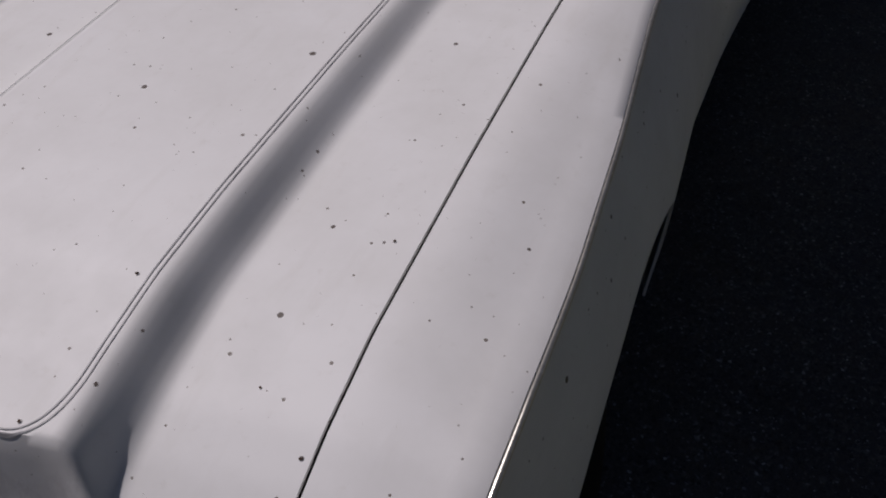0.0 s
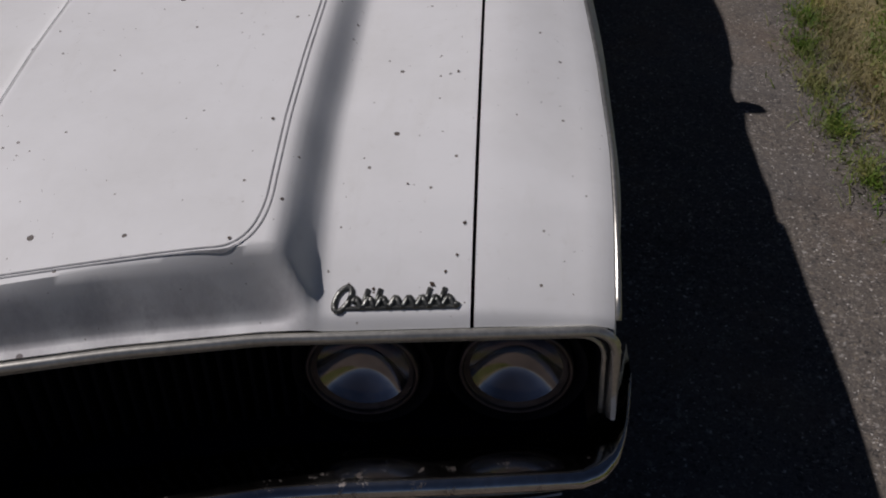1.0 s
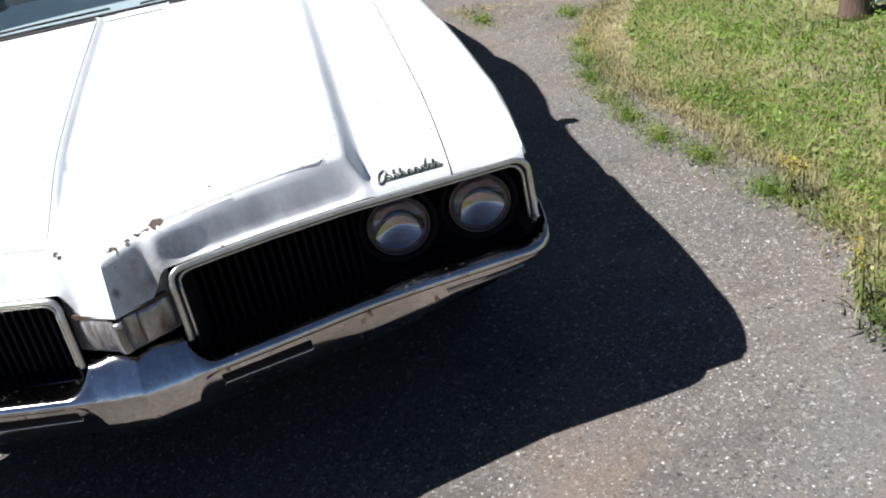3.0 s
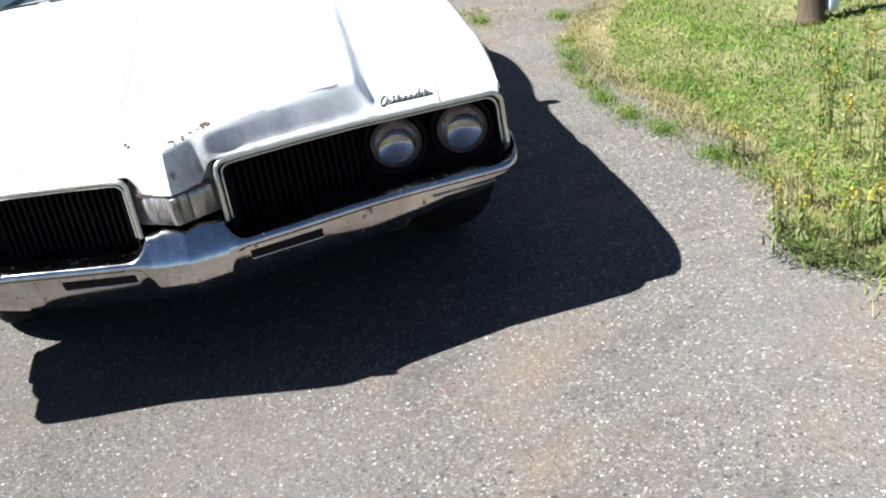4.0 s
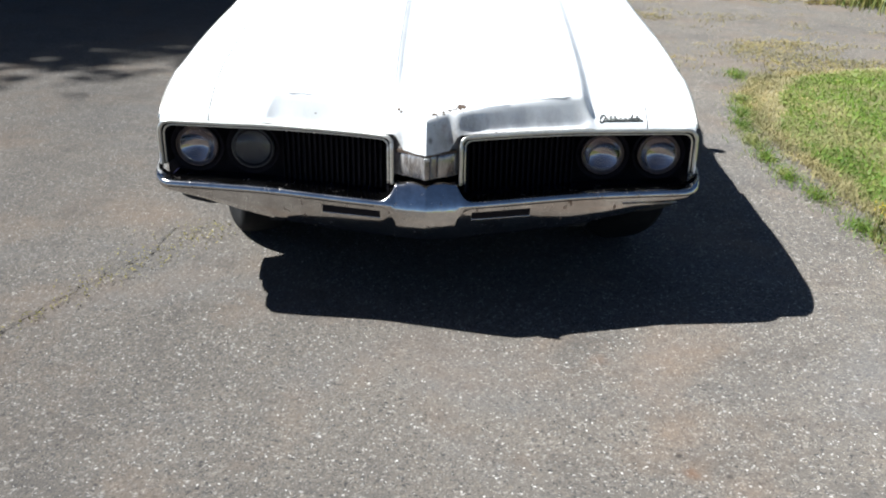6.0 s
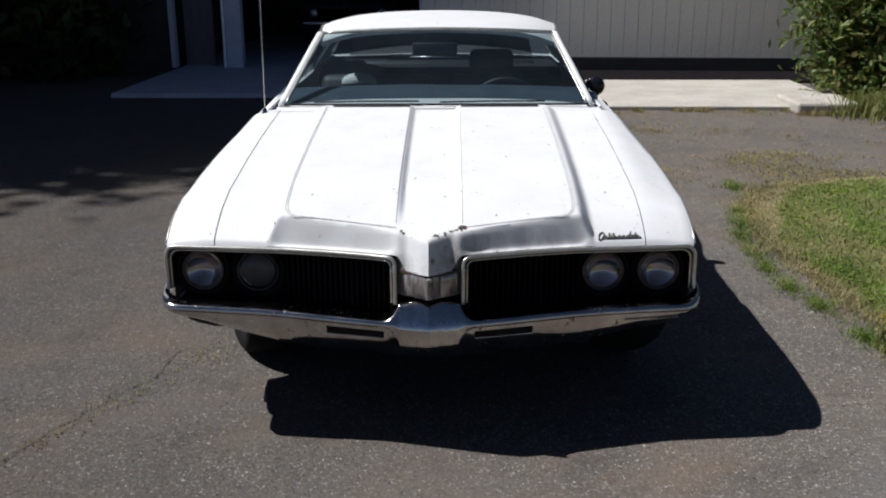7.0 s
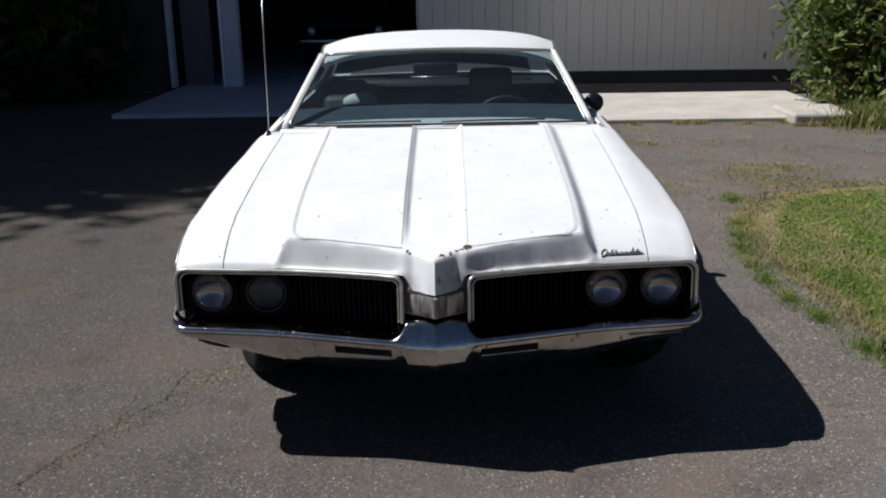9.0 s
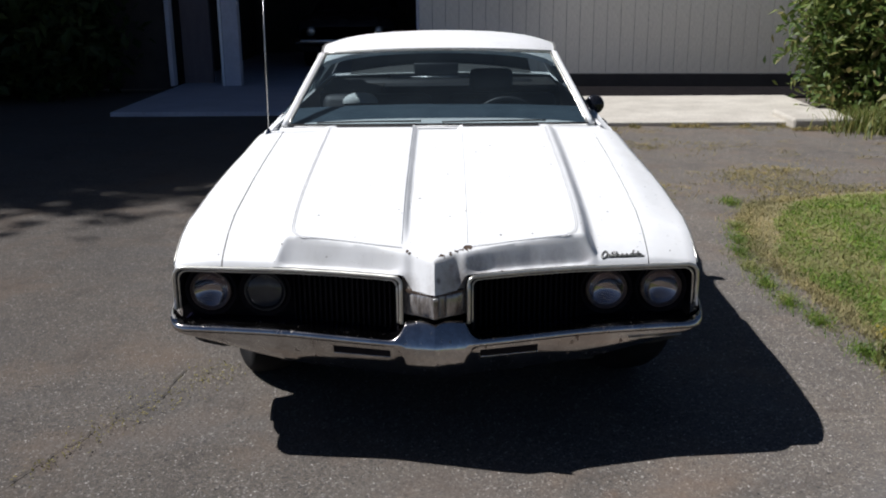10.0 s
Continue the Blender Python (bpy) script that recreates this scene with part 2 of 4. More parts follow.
def pit(m):
    """Brown rust pits and runs over bright metal."""
    nodes, links = m.node_tree.nodes, m.node_tree.links
    bsdf = nodes["Principled BSDF"]
    base = bsdf.inputs["Base Color"].links[0].from_socket
    gloss = bsdf.inputs["Roughness"].links[0].from_socket
    spots = ramp(nodes, links, noise_tex(nodes, links, 38.0, 5, 0.7, "Object", (1.0, 1.0, 0.45)), [(0.60, (0, 0, 0)), (0.70, (0.8, 0.8, 0.8))])
    veil = ramp(nodes, links, noise_tex(nodes, links, 9.0, 4, 0.6, "Object", (1.0, 1.0, 0.3)), [(0.45, (0, 0, 0)), (0.75, (0.35, 0.35, 0.35))])
    c = mix(nodes, links, veil, base, (0.24, 0.18, 0.15))
    links.new(mix(nodes, links, spots, c, (0.10, 0.055, 0.035)), bsdf.inputs["Base Color"])
    links.new(mix(nodes, links, spots, gloss, (0.6, 0.6, 0.6)), bsdf.inputs["Roughness"])


pit(CHROME)
TRIM = plain("dull_bright_trim", (0.55, 0.53, 0.47), (0.70, 0.68, 0.61), 14, 120, 0.32, 0.85, 0.05, 0.001)
GRILLE = plain("black_grille_plastic", (0.007, 0.006, 0.008), (0.014, 0.012, 0.015), 10, 80, 0.8, 0.0, 0.1)
BLACK = plain("dark_underbody", (0.01, 0.01, 0.01), (0.02, 0.018, 0.016), 6, 50, 0.9)
GRILLE.node_tree.nodes["Principled BSDF"].inputs["Specular IOR Level"].default_value = 0.12
RUBBER = plain("tyre_rubber", (0.008, 0.008, 0.008), (0.016, 0.0155, 0.015), 9, 90, 0.9)
RUBBER.node_tree.nodes["Principled BSDF"].inputs["Specular IOR Level"].default_value = 0.12
RUST = plain("rust_and_primer", (0.045, 0.028, 0.02), (0.10, 0.068, 0.045), 40, 160, 0.9, 0.0, 0.4)
STEEL = plain("wheel_steel", (0.35, 0.35, 0.34), (0.5, 0.5, 0.48), 8, 60, 0.35, 0.9)
# dark blue puts the reflected sky into the shelf colour
SHELF = plain("blue_reflection_shelf", (0.015, 0.015, 0.04), (0.03, 0.03, 0.07), 8, 60, 0.25, 0.6, 0.0)
RING = plain("lamp_ring_metal", (0.07, 0.055, 0.052), (0.125, 0.10, 0.095), 30, 90, 0.4, 0.8)
REFLECTOR = plain("lamp_reflector", (0.33, 0.285, 0.275), (0.45, 0.40, 0.39), 20, 60, 0.10, 1.0, 0.0)
DULL_BOWL = plain("blackened_reflector", (0.018, 0.018, 0.018), (0.035, 0.033, 0.032), 20, 90, 0.5, 0.2)
VINYL = plain("dark_vinyl", (0.012, 0.013, 0.016), (0.025, 0.026, 0.03), 12, 150, 0.55)
# blue carries the bluish reflection seen low in the windshield
DASH = plain("reflection_blue_dashboard", (0.036, 0.058, 0.08), (0.062, 0.09, 0.115), 8, 90, 0.6)
WHITE_CLOTH = plain("white_cover", (0.62, 0.62, 0.60), (0.75, 0.75, 0.72), 9, 80, 0.85)
GLASS = glass("car_glass", (0.36, 0.44, 0.47), 0.02)
# deep tint stands in for the dim view through the back
REAR_GLASS = glass("dark_rear_glass", (0.05, 0.06, 0.06), 0.02)
LENS = glass("lamp_glass", (0.93, 0.94, 0.95))
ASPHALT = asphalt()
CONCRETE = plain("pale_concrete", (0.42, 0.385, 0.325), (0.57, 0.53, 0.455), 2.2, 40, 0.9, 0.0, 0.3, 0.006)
# blue-grey copy of the concrete, with the garage shade in its colour
SHADE_CONCRETE = plain("shade_blue_concrete", (0.36, 0.37, 0.42), (0.44, 0.45, 0.50), 2.0, 40, 0.8, 0.0, 0.2)
SOIL = plain("dry_soil", (0.14, 0.11, 0.07), (0.22, 0.18, 0.11), 3, 60, 0.95, 0.0, 0.5, 0.01)
TURF = plain("turf_ground", (0.17, 0.15, 0.07), (0.30, 0.255, 0.14), 2.2, 70, 0.95, 0.0, 0.5, 0.02)
SIDING = plain("greige_siding_paint", (0.64, 0.60, 0.54), (0.73, 0.69, 0.62), 2.5, 70, 0.7, 0.0, 0.15, 0.003, None, "Object", (1, 1, 0.25))
# near-black, so the foundation stays shaded although the wall catches sun
FOUNDATION = plain("shaded_foundation", (0.018, 0.017, 0.020), (0.032, 0.030, 0.032), 4, 50, 0.9)
# blue of the sky light is put into the jamb colour
JAMB = plain("sky_lit_jamb", (0.44, 0.46, 0.54), (0.54, 0.56, 0.64), 5, 60, 0.6)
# near-black tone stands in for the unlit garage interior
INNER = plain("dark_unlit_boards", (0.035, 0.03, 0.028), (0.06, 0.05, 0.045), 4, 50, 0.9)
BARK = plain("weathered_post_wood", (0.06, 0.038, 0.026), (0.14, 0.09, 0.06), 9, 60, 0.9, 0.0, 0.8, 0.01, None, "Object", (3, 3, 0.5))
WOOD_STEM = plain("bush_stem", (0.07, 0.05, 0.03), (0.12, 0.09, 0.06), 9, 60, 0.9, 0.0, 0.5)
CRACK = plain("crack_filled_dirt", (0.025, 0.022, 0.02), (0.05, 0.042, 0.035), 30, 150, 0.95, 0.0, 0.3)
PLASTIC_WHITE = plain("pale_blue_plastic", (0.55, 0.62, 0.68), (0.65, 0.70, 0.74), 9, 60, 0.5)
ROOFING = plain("roof_shingle_grey", (0.08, 0.08, 0.08), (0.13, 0.125, 0.12), 5, 60, 0.95)
GRASS = leaf_mat("grass_blades", [(0.085, 0.165, 0.02), (0.13, 0.225, 0.03), (0.18, 0.265, 0.042), (0.27, 0.28, 0.09)], 0.5, 0.5)
CLOVER = leaf_mat("clover_leaves", [(0.085, 0.175, 0.022), (0.145, 0.25, 0.036), (0.22, 0.31, 0.055)], 0.5, 0.5)
DRY = leaf_mat("dry_litter", [(0.28, 0.22, 0.12), (0.48, 0.41, 0.25), (0.36, 0.31, 0.17), (0.22, 0.22, 0.09)], 0.8)
BUSH = leaf_mat("bush_leaves", [(0.07, 0.12, 0.03), (0.12, 0.18, 0.045), (0.18, 0.23, 0.07), (0.25, 0.21, 0.09)])
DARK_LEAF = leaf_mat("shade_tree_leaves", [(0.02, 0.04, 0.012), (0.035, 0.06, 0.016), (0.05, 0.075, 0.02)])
WEED_LEAF = leaf_mat("weed_leaves", [(0.10, 0.15, 0.035), (0.17, 0.2, 0.06), (0.28, 0.24, 0.09)])
GOLD = leaf_mat("golden_dry_grass", [(0.25, 0.195, 0.09), (0.37, 0.30, 0.15), (0.21, 0.20, 0.08)], 0.8)
YELLOW = leaf_mat("yellow_blossom", [(0.36, 0.27, 0.10), (0.46, 0.36, 0.10), (0.52, 0.40, 0.06), (0.72, 0.56, 0.04)])


# ---- mesh helpers ----
def part(name, bm, mat, parent=None, label="", smooth=True, solid=0.0):
    me = bpy.data.meshes.new(name)
    bmesh.ops.recalc_face_normals(bm, faces=bm.faces)
    bm.to_mesh(me)
    bm.free()
    me.materials.append(mat)
    if smooth:
        me.shade_smooth()
    ob = new(name, me)
    if parent:
        ob.parent = parent
    if label:
        tagged(ob, label)
    if solid:
        mod = ob.modifiers.new("thickness", "SOLIDIFY")
        mod.thickness, mod.offset = solid, -1.0
        ob.modifiers.new("crisp_edges", "EDGE_SPLIT").split_angle = radians(42)
    return ob


def raw(name, verts, faces, mat, parent=None, smooth=False):
    me = bpy.data.meshes.new(name)
    me.from_pydata(verts, [], faces)
    me.materials.append(mat)
    if smooth:
        me.shade_smooth()
    ob = new(name, me)
    if parent:
        ob.parent = parent
    return ob


def sheet(rows, closed=False):
    """A surface through rows of points."""
    bm = bmesh.new()
    vs = [[bm.verts.new(p) for p in r] for r in rows]
    for a, b in zip(vs, vs[1:]):
        n = len(a)
        for i in range(n if closed else n - 1):
            j = (i + 1) % n
            bm.faces.new((a[i], a[j], b[j], b[i]))
    return bm


def box(x0, x1, y0, y1, z0, z1, bevel=0.0, bm=None):
    bm = bm or bmesh.new()
    m = Matrix.Translation(((x0 + x1) / 2, (y0 + y1) / 2, (z0 + z1) / 2)) @ Matrix.Diagonal((x1 - x0, y1 - y0, z1 - z0, 1))
    made = bmesh.ops.create_cube(bm, size=1.0, matrix=m)
    if bevel:
        edges = {e for v in made["verts"] for e in v.link_edges}
        bmesh.ops.bevel(bm, geom=list(edges), offset=bevel, segments=2, affect="EDGES", profile=0.5)
    return bm


def tube(path, radius, sides=8, bm=None, flat=1.0, taper=None):
    """A round or flattened rod along a path."""
    bm = bm or bmesh.new()
    pts = [Vector(p) for p in path]
    rings = []
    for i, p in enumerate(pts):
        t = (pts[min(i + 1, len(pts) - 1)] - pts[max(i - 1, 0)]).normalized()
        side = t.cross(Vector((0, 0, 1)))
        side = side.normalized() if side.length > 1e-3 else Vector((1, 0, 0))
        up = side.cross(t).normalized()
        r = radius if taper is None else radius * taper[i]
        rings.append([bm.verts.new(p + r * (math.cos(a) * side + flat * math.sin(a) * up)) for a in (2 * math.pi * k / sides for k in range(sides))])
    for a, b in zip(rings, rings[1:]):
        for i in range(sides):
            bm.faces.new((a[i], a[(i + 1) % sides], b[(i + 1) % sides], b[i]))
    bm.faces.new(rings[0][::-1])
    bm.faces.new(rings[-1])
    return bm


def lathe(profile, m, steps=32, bm=None):
    """A turned form: profile of (radius, height) round the z axis of the pose m."""
    bm = bm or bmesh.new()
    rings = []
    for r, h in profile:
        if r < 1e-6:
            rings.append([bm.verts.new(m @ Vector((0, 0, h)))])
        else:
            rings.append([bm.verts.new(m @ Vector((r * math.cos(a), r * math.sin(a), h))) for a in (2 * math.pi * k / steps for k in range(steps))])
    for a, b in zip(rings, rings[1:]):
        for i in range(steps):
            j = (i + 1) % steps
            if len(a) == 1 and len(b) > 1:
                bm.faces.new((a[0], b[i], b[j]))
            elif len(b) == 1 and len(a) > 1:
                bm.faces.new((a[i], a[j], b[0]))
            elif len(a) > 1:
                bm.faces.new((a[i], a[j], b[j], b[i]))
    return bm


def eased(points, width):
    """A smooth curve through (x, value) pairs."""
    xs, vs = np.array(points, float).T
    t = np.linspace(xs[0], xs[-1], 2000)
    v = np.interp(t, xs, vs)
    n = max(3, int(width / (xs[-1] - xs[0]) * 2000) | 1)
    k = np.hanning(n + 2)[1:-1]
    k /= k.sum()
    pad = n // 2
    lead, tail = v[0] - (v[1:pad + 1][::-1] - v[0]), v[-1] - (v[-pad - 1:-1][::-1] - v[-1])
    v = np.convolve(np.r_[lead, v, tail], k, "valid")
    return lambda x: float(np.interp(x, t, v))


def ease(a, b, x):
    t = min(1.0, max(0.0, (x - a) / (b - a)))
    return t * t * (3 - 2 * t)


def soft_min(a, b, k):
    h = max(k - abs(a - b), 0.0) / k
    return min(a, b) - h * h * k * 0.25


# ---- the ground ----
rng = np.random.default_rng(7)
lawn_edge = eased([(-12, 2.6), (-4, 2.3), (-1.2, 2.10), (-0.1, 2.03), (0.2, 1.95), (0.6, 2.04), (1.0, 2.10), (1.5, 2.04), (2.0, 2.0), (2.6, 1.94), (3.0, 1.98), (3.5, 2.06), (3.95, 2.28), (4.25, 2.9)], 0.25)

ground = tagged(raw("ground", [(-300, -300, -0.03), (300, -300, -0.03), (300, 300, -0.03), (-300, 300, -0.03)], [(0, 1, 2, 3)], SOIL), "dry grassy soil spreading to the horizon", "ground", kind="structure")


def driveway():
    xs, ys = np.linspace(-11, 6.5, 60), np.linspace(-14, 11.4, 90)
    bm = sheet([[(x, y, 0.004 * noise.noise((x * 0.7, y * 0.7, 0)) - 0.004) for x in xs] for y in ys])
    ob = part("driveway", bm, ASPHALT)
    mod = ob.modifiers.new("thickness", "SOLIDIFY")
    mod.thickness, mod.offset = 0.05, -1.0
    return tagged(ob, "worn grey asphalt driveway with exposed pale stones", "driveway", kind="structure")


driveway()


def lawn():
    rows = []
    for y in np.linspace(-14, 4.3, 420):
        e = lawn_edge(min(max(y, -12), 4.25)) + 0.09 * noise.noise((0.3, y * 3.0, 2.0)) + 0.05 * noise.noise((0.9, y * 9.0, 4.0))
        rows.append([(e + s * (16 - e), y, -0.004 if s == 0 else 0.002 + 0.012 * ease(0, 0.03, s) + (0.02 + 0.02 * noise.noise((s * 20, y, 1.0))) * ease(0, 0.15, s)) for s in (np.linspace(0, 1, 40) ** 2.2)])
    return tagged(part("lawn", sheet(rows), TURF), "weedy green lawn with clover beside the driveway", "lawn", kind="structure")


lawn()


def blades(name, count, place, height, width, mat, lean=0.5):
    """Many single blades, each a bent two-piece strip."""
    v = np.zeros((count, 5, 3))
    p = place(count)
    h = height * (0.45 + rng.random(count) * 0.8)
    a = rng.random(count) * 2 * np.pi
    d = np.c_[np.cos(a), np.sin(a), np.zeros(count)]
    s = np.c_[-np.sin(a), np.cos(a), np.zeros(count)] * (width * (0.6 + 0.8 * rng.random(count)))[:, None]
    up = np.array([0, 0, 1.0])
    bend = (lean * rng.random(count) * h)[:, None] * d
    mid = p + 0.55 * h[:, None] * up + 0.35 * bend
    v[:, 0], v[:, 1], v[:, 2], v[:, 3] = p - s, p + s, mid + 0.8 * s, mid - 0.8 * s
    v[:, 4] = p + h[:, None] * up * 0.92 + bend
    base = np.arange(count)[:, None] * 5
    quads, tris = (base + [0, 1, 2, 3]).tolist(), (base + [3, 2, 4]).tolist()
    return raw(name, v.reshape(-1, 3).tolist(), quads + tris, mat)


def lawn_place(x_far, power, y0=-3.0, y1=4.2, start=0.055, late=0.2):
    def place(n):
        y = y0 + (y1 - y0) * rng.random(n)
        e = np.array([lawn_edge(min(max(t, -12), 4.25)) + late * ease(2.3, 3.4, t) for t in y])
        x = e + start + 0.03 * rng.normal(size=n) + (x_far - e - start) * rng.random(n) ** power
        x += 0.10 * np.array([noise.noise((a * 2.0, b * 2.0, 3.0)) for a, b in zip(x, y)])
        return np.c_[x, y, 0.002 + 0.02 * np.clip((x - e) / 0.6, 0, 1)]
    return place


tagged(blades("lawn_grass", 130000, lawn_place(6.0, 1.35), 0.029, 0.0020, GRASS, 2.2), "short yellow-green lawn grass with dry patches", "grass", kind="stuff")
tagged(blades("edge_grass", 14000, lawn_place(2.5, 1.5, -3.0, 4.2, -0.03, 0.0), 0.026, 0.0022, DRY, 2.6), "straw-coloured dry grass along the asphalt edge", "grass", kind="stuff")
tagged(blades("near_grass", 80000, lawn_place(6.5, 1.2, -9.0, -2.9), 0.04, 0.003, GRASS, 2.0), "short green lawn grass along the driveway", "grass", kind="stuff")
tagged(blades("far_grass", 26000, lawn_place(15.0, 1.0, -12, 4.2), 0.05, 0.006, GRASS, 1.8), "green lawn grass farther from the driveway", "grass", kind="stuff")


def scatter_leaves(name, n, place, size, mat, lift, tilt):
    """Small folded leaves lying or standing at given places."""
    verts, faces = [], []
    pts = place(n)
    for p in pts:
        s = size * (0.5 + rng.random())
        e = Euler((tilt * rng.normal(), tilt * rng.normal(), rng.random() * 6.28)).to_matrix()
        c = Vector(p) + Vector((0, 0, lift * rng.random()))
        b = len(verts)
        for q in ((-s, 0, 0), (0, -0.45 * s, 0.12 * s), (s, 0, 0), (0, 0.45 * s, 0.12 * s)):
            verts.append(tuple(c + e @ Vector(q)))
        faces += [(b, b + 1, b + 2), (b, b + 2, b + 3)]
    return raw(name, verts, faces, mat)


tagged(scatter_leaves("clover", 52000, lawn_place(5.5, 1.25), 0.0100, CLOVER, 0.032, 0.45), "low clover and broad-leaved weeds in the lawn", "clover", kind="stuff")


def tuft_place(n):
    """Grass clumps in the cracked strip between asphalt and lawn."""
    spots = [(1.93, 1.05), (1.86, 1.45), (1.80, 1.75), (1.77, 2.05), (1.78, 2.35), (1.80, 2.65), (1.88, 2.95), (1.95, 3.25), (2.0, 0.75), (1.92, 0.3), (1.84, 0.12), (1.97, -0.1), (2.1, 4.0), (1.6, 4.3), (1.2, 4.5)]
    k = rng.integers(0, len(spots), n)
    q = np.array(spots)[k] + rng.normal(size=(n, 2)) * np.array([0.035, 0.075]) * (0.3 + 1.5 * rng.random((n, 1)))
    return np.c_[q, 0.001 + 0 * k]


tagged(blades("tuft_grass", 5200, tuft_place, 0.034, 0.0019, GRASS, 2.4), "grass tufts in the broken asphalt edge", "grass", kind="stuff")
tagged(scatter_leaves("tuft_weeds", 900, tuft_place, 0.009, WEED_LEAF, 0.04, 0.5), "low broad-leaved weeds in the broken asphalt edge", "weeds", kind="stuff")


def litter_place(n):
    x = 1.1 + 5.4 * rng.random(3 * n)
    y = 3.95 + 3.7 * rng.random(3 * n)
    chance = np.array([noise.noise((a * 0.9, b * 1.5, 5.0)) + 0.5 * noise.noise((a * 3.0, b * 4.0, 2.0)) + 0.42 * (ease(5.0, 4.35, b) if a > 1.5 else 0.0) for a, b in zip(x, y)])
    keep = rng.random(3 * n) < np.clip(0.06 + 1.6 * chance, 0.02, 1.0) ** 1.4
    return np.c_[x, y, 0.003 + 0 * x][keep][:n]


def edge_place(n):
    y = -3.0 + 7.0 * rng.random(n)
    e = np.array([lawn_edge(min(max(t, -12), 4.25)) for t in y])
    return np.c_[e - 0.02 + 0.06 * rng.normal(size=n) * (0.4 + rng.random(n)), y, 0.003 + 0 * y]


def slab_place(n):
    """Along the foot of the slab and past its corner."""
    x = 1.3 + 3.3 * rng.random(n)
    x = np.where([noise.noise((a * 2.5, 0.0, 7.0)) > -0.05 for a in x], x, 4.0 + 0.5 * rng.random(n))
    return np.c_[x, 7.70 - 0.06 * np.abs(rng.normal(size=n)) - 0.25 * (x > 3.66), 0.0 * x]


def corner_place(n):
    return np.c_[4.75 + 0.28 * rng.normal(size=n), 7.45 + 0.25 * rng.normal(size=n), np.zeros(n)]


tagged(blades("slab_weeds", 1500, slab_place, 0.05, 0.004, GOLD, 1.8), "dry weeds along the foot of the concrete slab", "weeds", kind="stuff")
tagged(blades("corner_weeds", 2600, corner_place, 0.22, 0.006, WEED_LEAF, 1.2), "tall weeds beside the slab corner", "weeds", kind="stuff")


def counted(place, n):
    """A fixed set of places, so that its number is known beforehand."""
    p = place(n)
    return len(p), lambda k: p


n_litter, fixed_litter = counted(litter_place, 12000)
tagged(scatter_leaves("leaf_litter", n_litter, fixed_litter, 0.010, DRY, 0.010, 0.3), "dry brown leaf litter on the asphalt", "leaf litter", kind="stuff")
tagged(scatter_leaves("edge_litter", 6500, edge_place, 0.0075, DRY, 0.006, 0.3), "dry straw and leaf bits along the asphalt edge", "leaf litter", kind="stuff")
n_dry, fixed_dry = counted(litter_place, 15000)
tagged(blades("dry_tufts", n_dry, fixed_dry, 0.026, 0.0026, GOLD, 3.0), "dry grass growing through the asphalt", "grass", kind="stuff")
tagged(blades("crack_grass", 8200, edge_place, 0.035, 0.0018, DRY, 1.6), "dry grass tufts growing along the asphalt edge", "grass", kind="stuff")


# ---- the car ----
car = new("car")
tagged(car, "white vintage two-door coupe with rust spots on the driveway", "car")

side_top = eased([(-0.1, 0.60), (0.10, 0.676), (0.14, 0.710), (0.176, 0.739), (0.22, 0.766), (0.28, 0.796), (0.4, 0.835), (0.7, 0.885), (1.0, 0.925), (1.4, 0.967), (1.7, 0.985)], 0.05)
panel_top = eased([(-0.1, 0.745), (0.05, 0.780), (0.10, 0.793), (0.16, 0.811), (0.25, 0.842), (0.35, 0.872), (0.49, 0.897), (0.8, 0.936), (1.0, 0.957), (1.36, 0.99), (1.7, 1.01)], 0.06)
front_line = eased([(0.0, -0.05), (0.06, -0.012), (0.105, 0.018), (0.2, 0.05), (0.33, 0.085), (0.5, 0.12), (0.74, 0.143), (0.9, 0.158), (1.0, 0.17)], 0.05)
lip_height = eased([(0.0, 0.655), (0.074, 0.655), (0.104, 0.706), (0.9, 0.706), (1.0, 0.70)], 0.02)


def seam_x(y):
    """Half the hood's width, which narrows towards the windshield."""
    return 0.750 - 0.017 * (y - 0.15) / 1.2


def top_z(x, y):
    """Height of hood and front fenders over the plan."""
    a = abs(x)
    w = ease(0.566 + 0.006 * ease(0.40, 0.15, y), 0.513, a)
    low = side_top(y + (0.145 - front_line(a)) * ease(0.6, 0.2, y))
    z = low + w * (panel_top(y) - low)
    z -= 0.021 * ease(0.112, 0.090, a) * ease(0.06, 0.30, y)
    z -= (0.010 + 0.026 * ease(0.2, 0.6, y)) * ease(0.76, 0.94, a)
    d = y - front_line(a)
    lip = w * ease(0.09, 0.16, a)
    rise = d * (3.4 - 0.5 * w) * (1 - lip) + lip * (0.55 * min(d, 0.011) + 4.3 * max(0.0, d - 0.011))
    return soft_min(z, lip_height(a) + rise, 0.022 - 0.008 * lip)


def spread(a, b, n, power=1.0):
    return [a + (b - a) * (i / (n - 1)) ** power for i in range(n)]


def hood():
    rows = []
    for s in spread(0, 1, 96, 1.9):
        row = []
        for u in spread(-1, 1, 181):
            lip = front_line(0.746 * abs(u))
            y = lip + s * (1.452 - lip)
            x = u * (seam_x(y) - 0.003)
            row.append((x, y, top_z(x, y)))
        rows.append(row)
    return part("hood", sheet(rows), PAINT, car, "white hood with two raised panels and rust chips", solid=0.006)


hood()


def stripe(name, path, width, mat, lift=0.0012):
    """A thin ribbon that lies on the hood along a plan path."""
    bm = bmesh.new()
    pts = [Vector((x, y, 0)) for x, y in path]
    prev = None
    for i, p in enumerate(pts):
        t = (pts[min(i + 1, len(pts) - 1)] - pts[max(i - 1, 0)]).normalized()
        n = Vector((-t.y, t.x, 0)) * width / 2
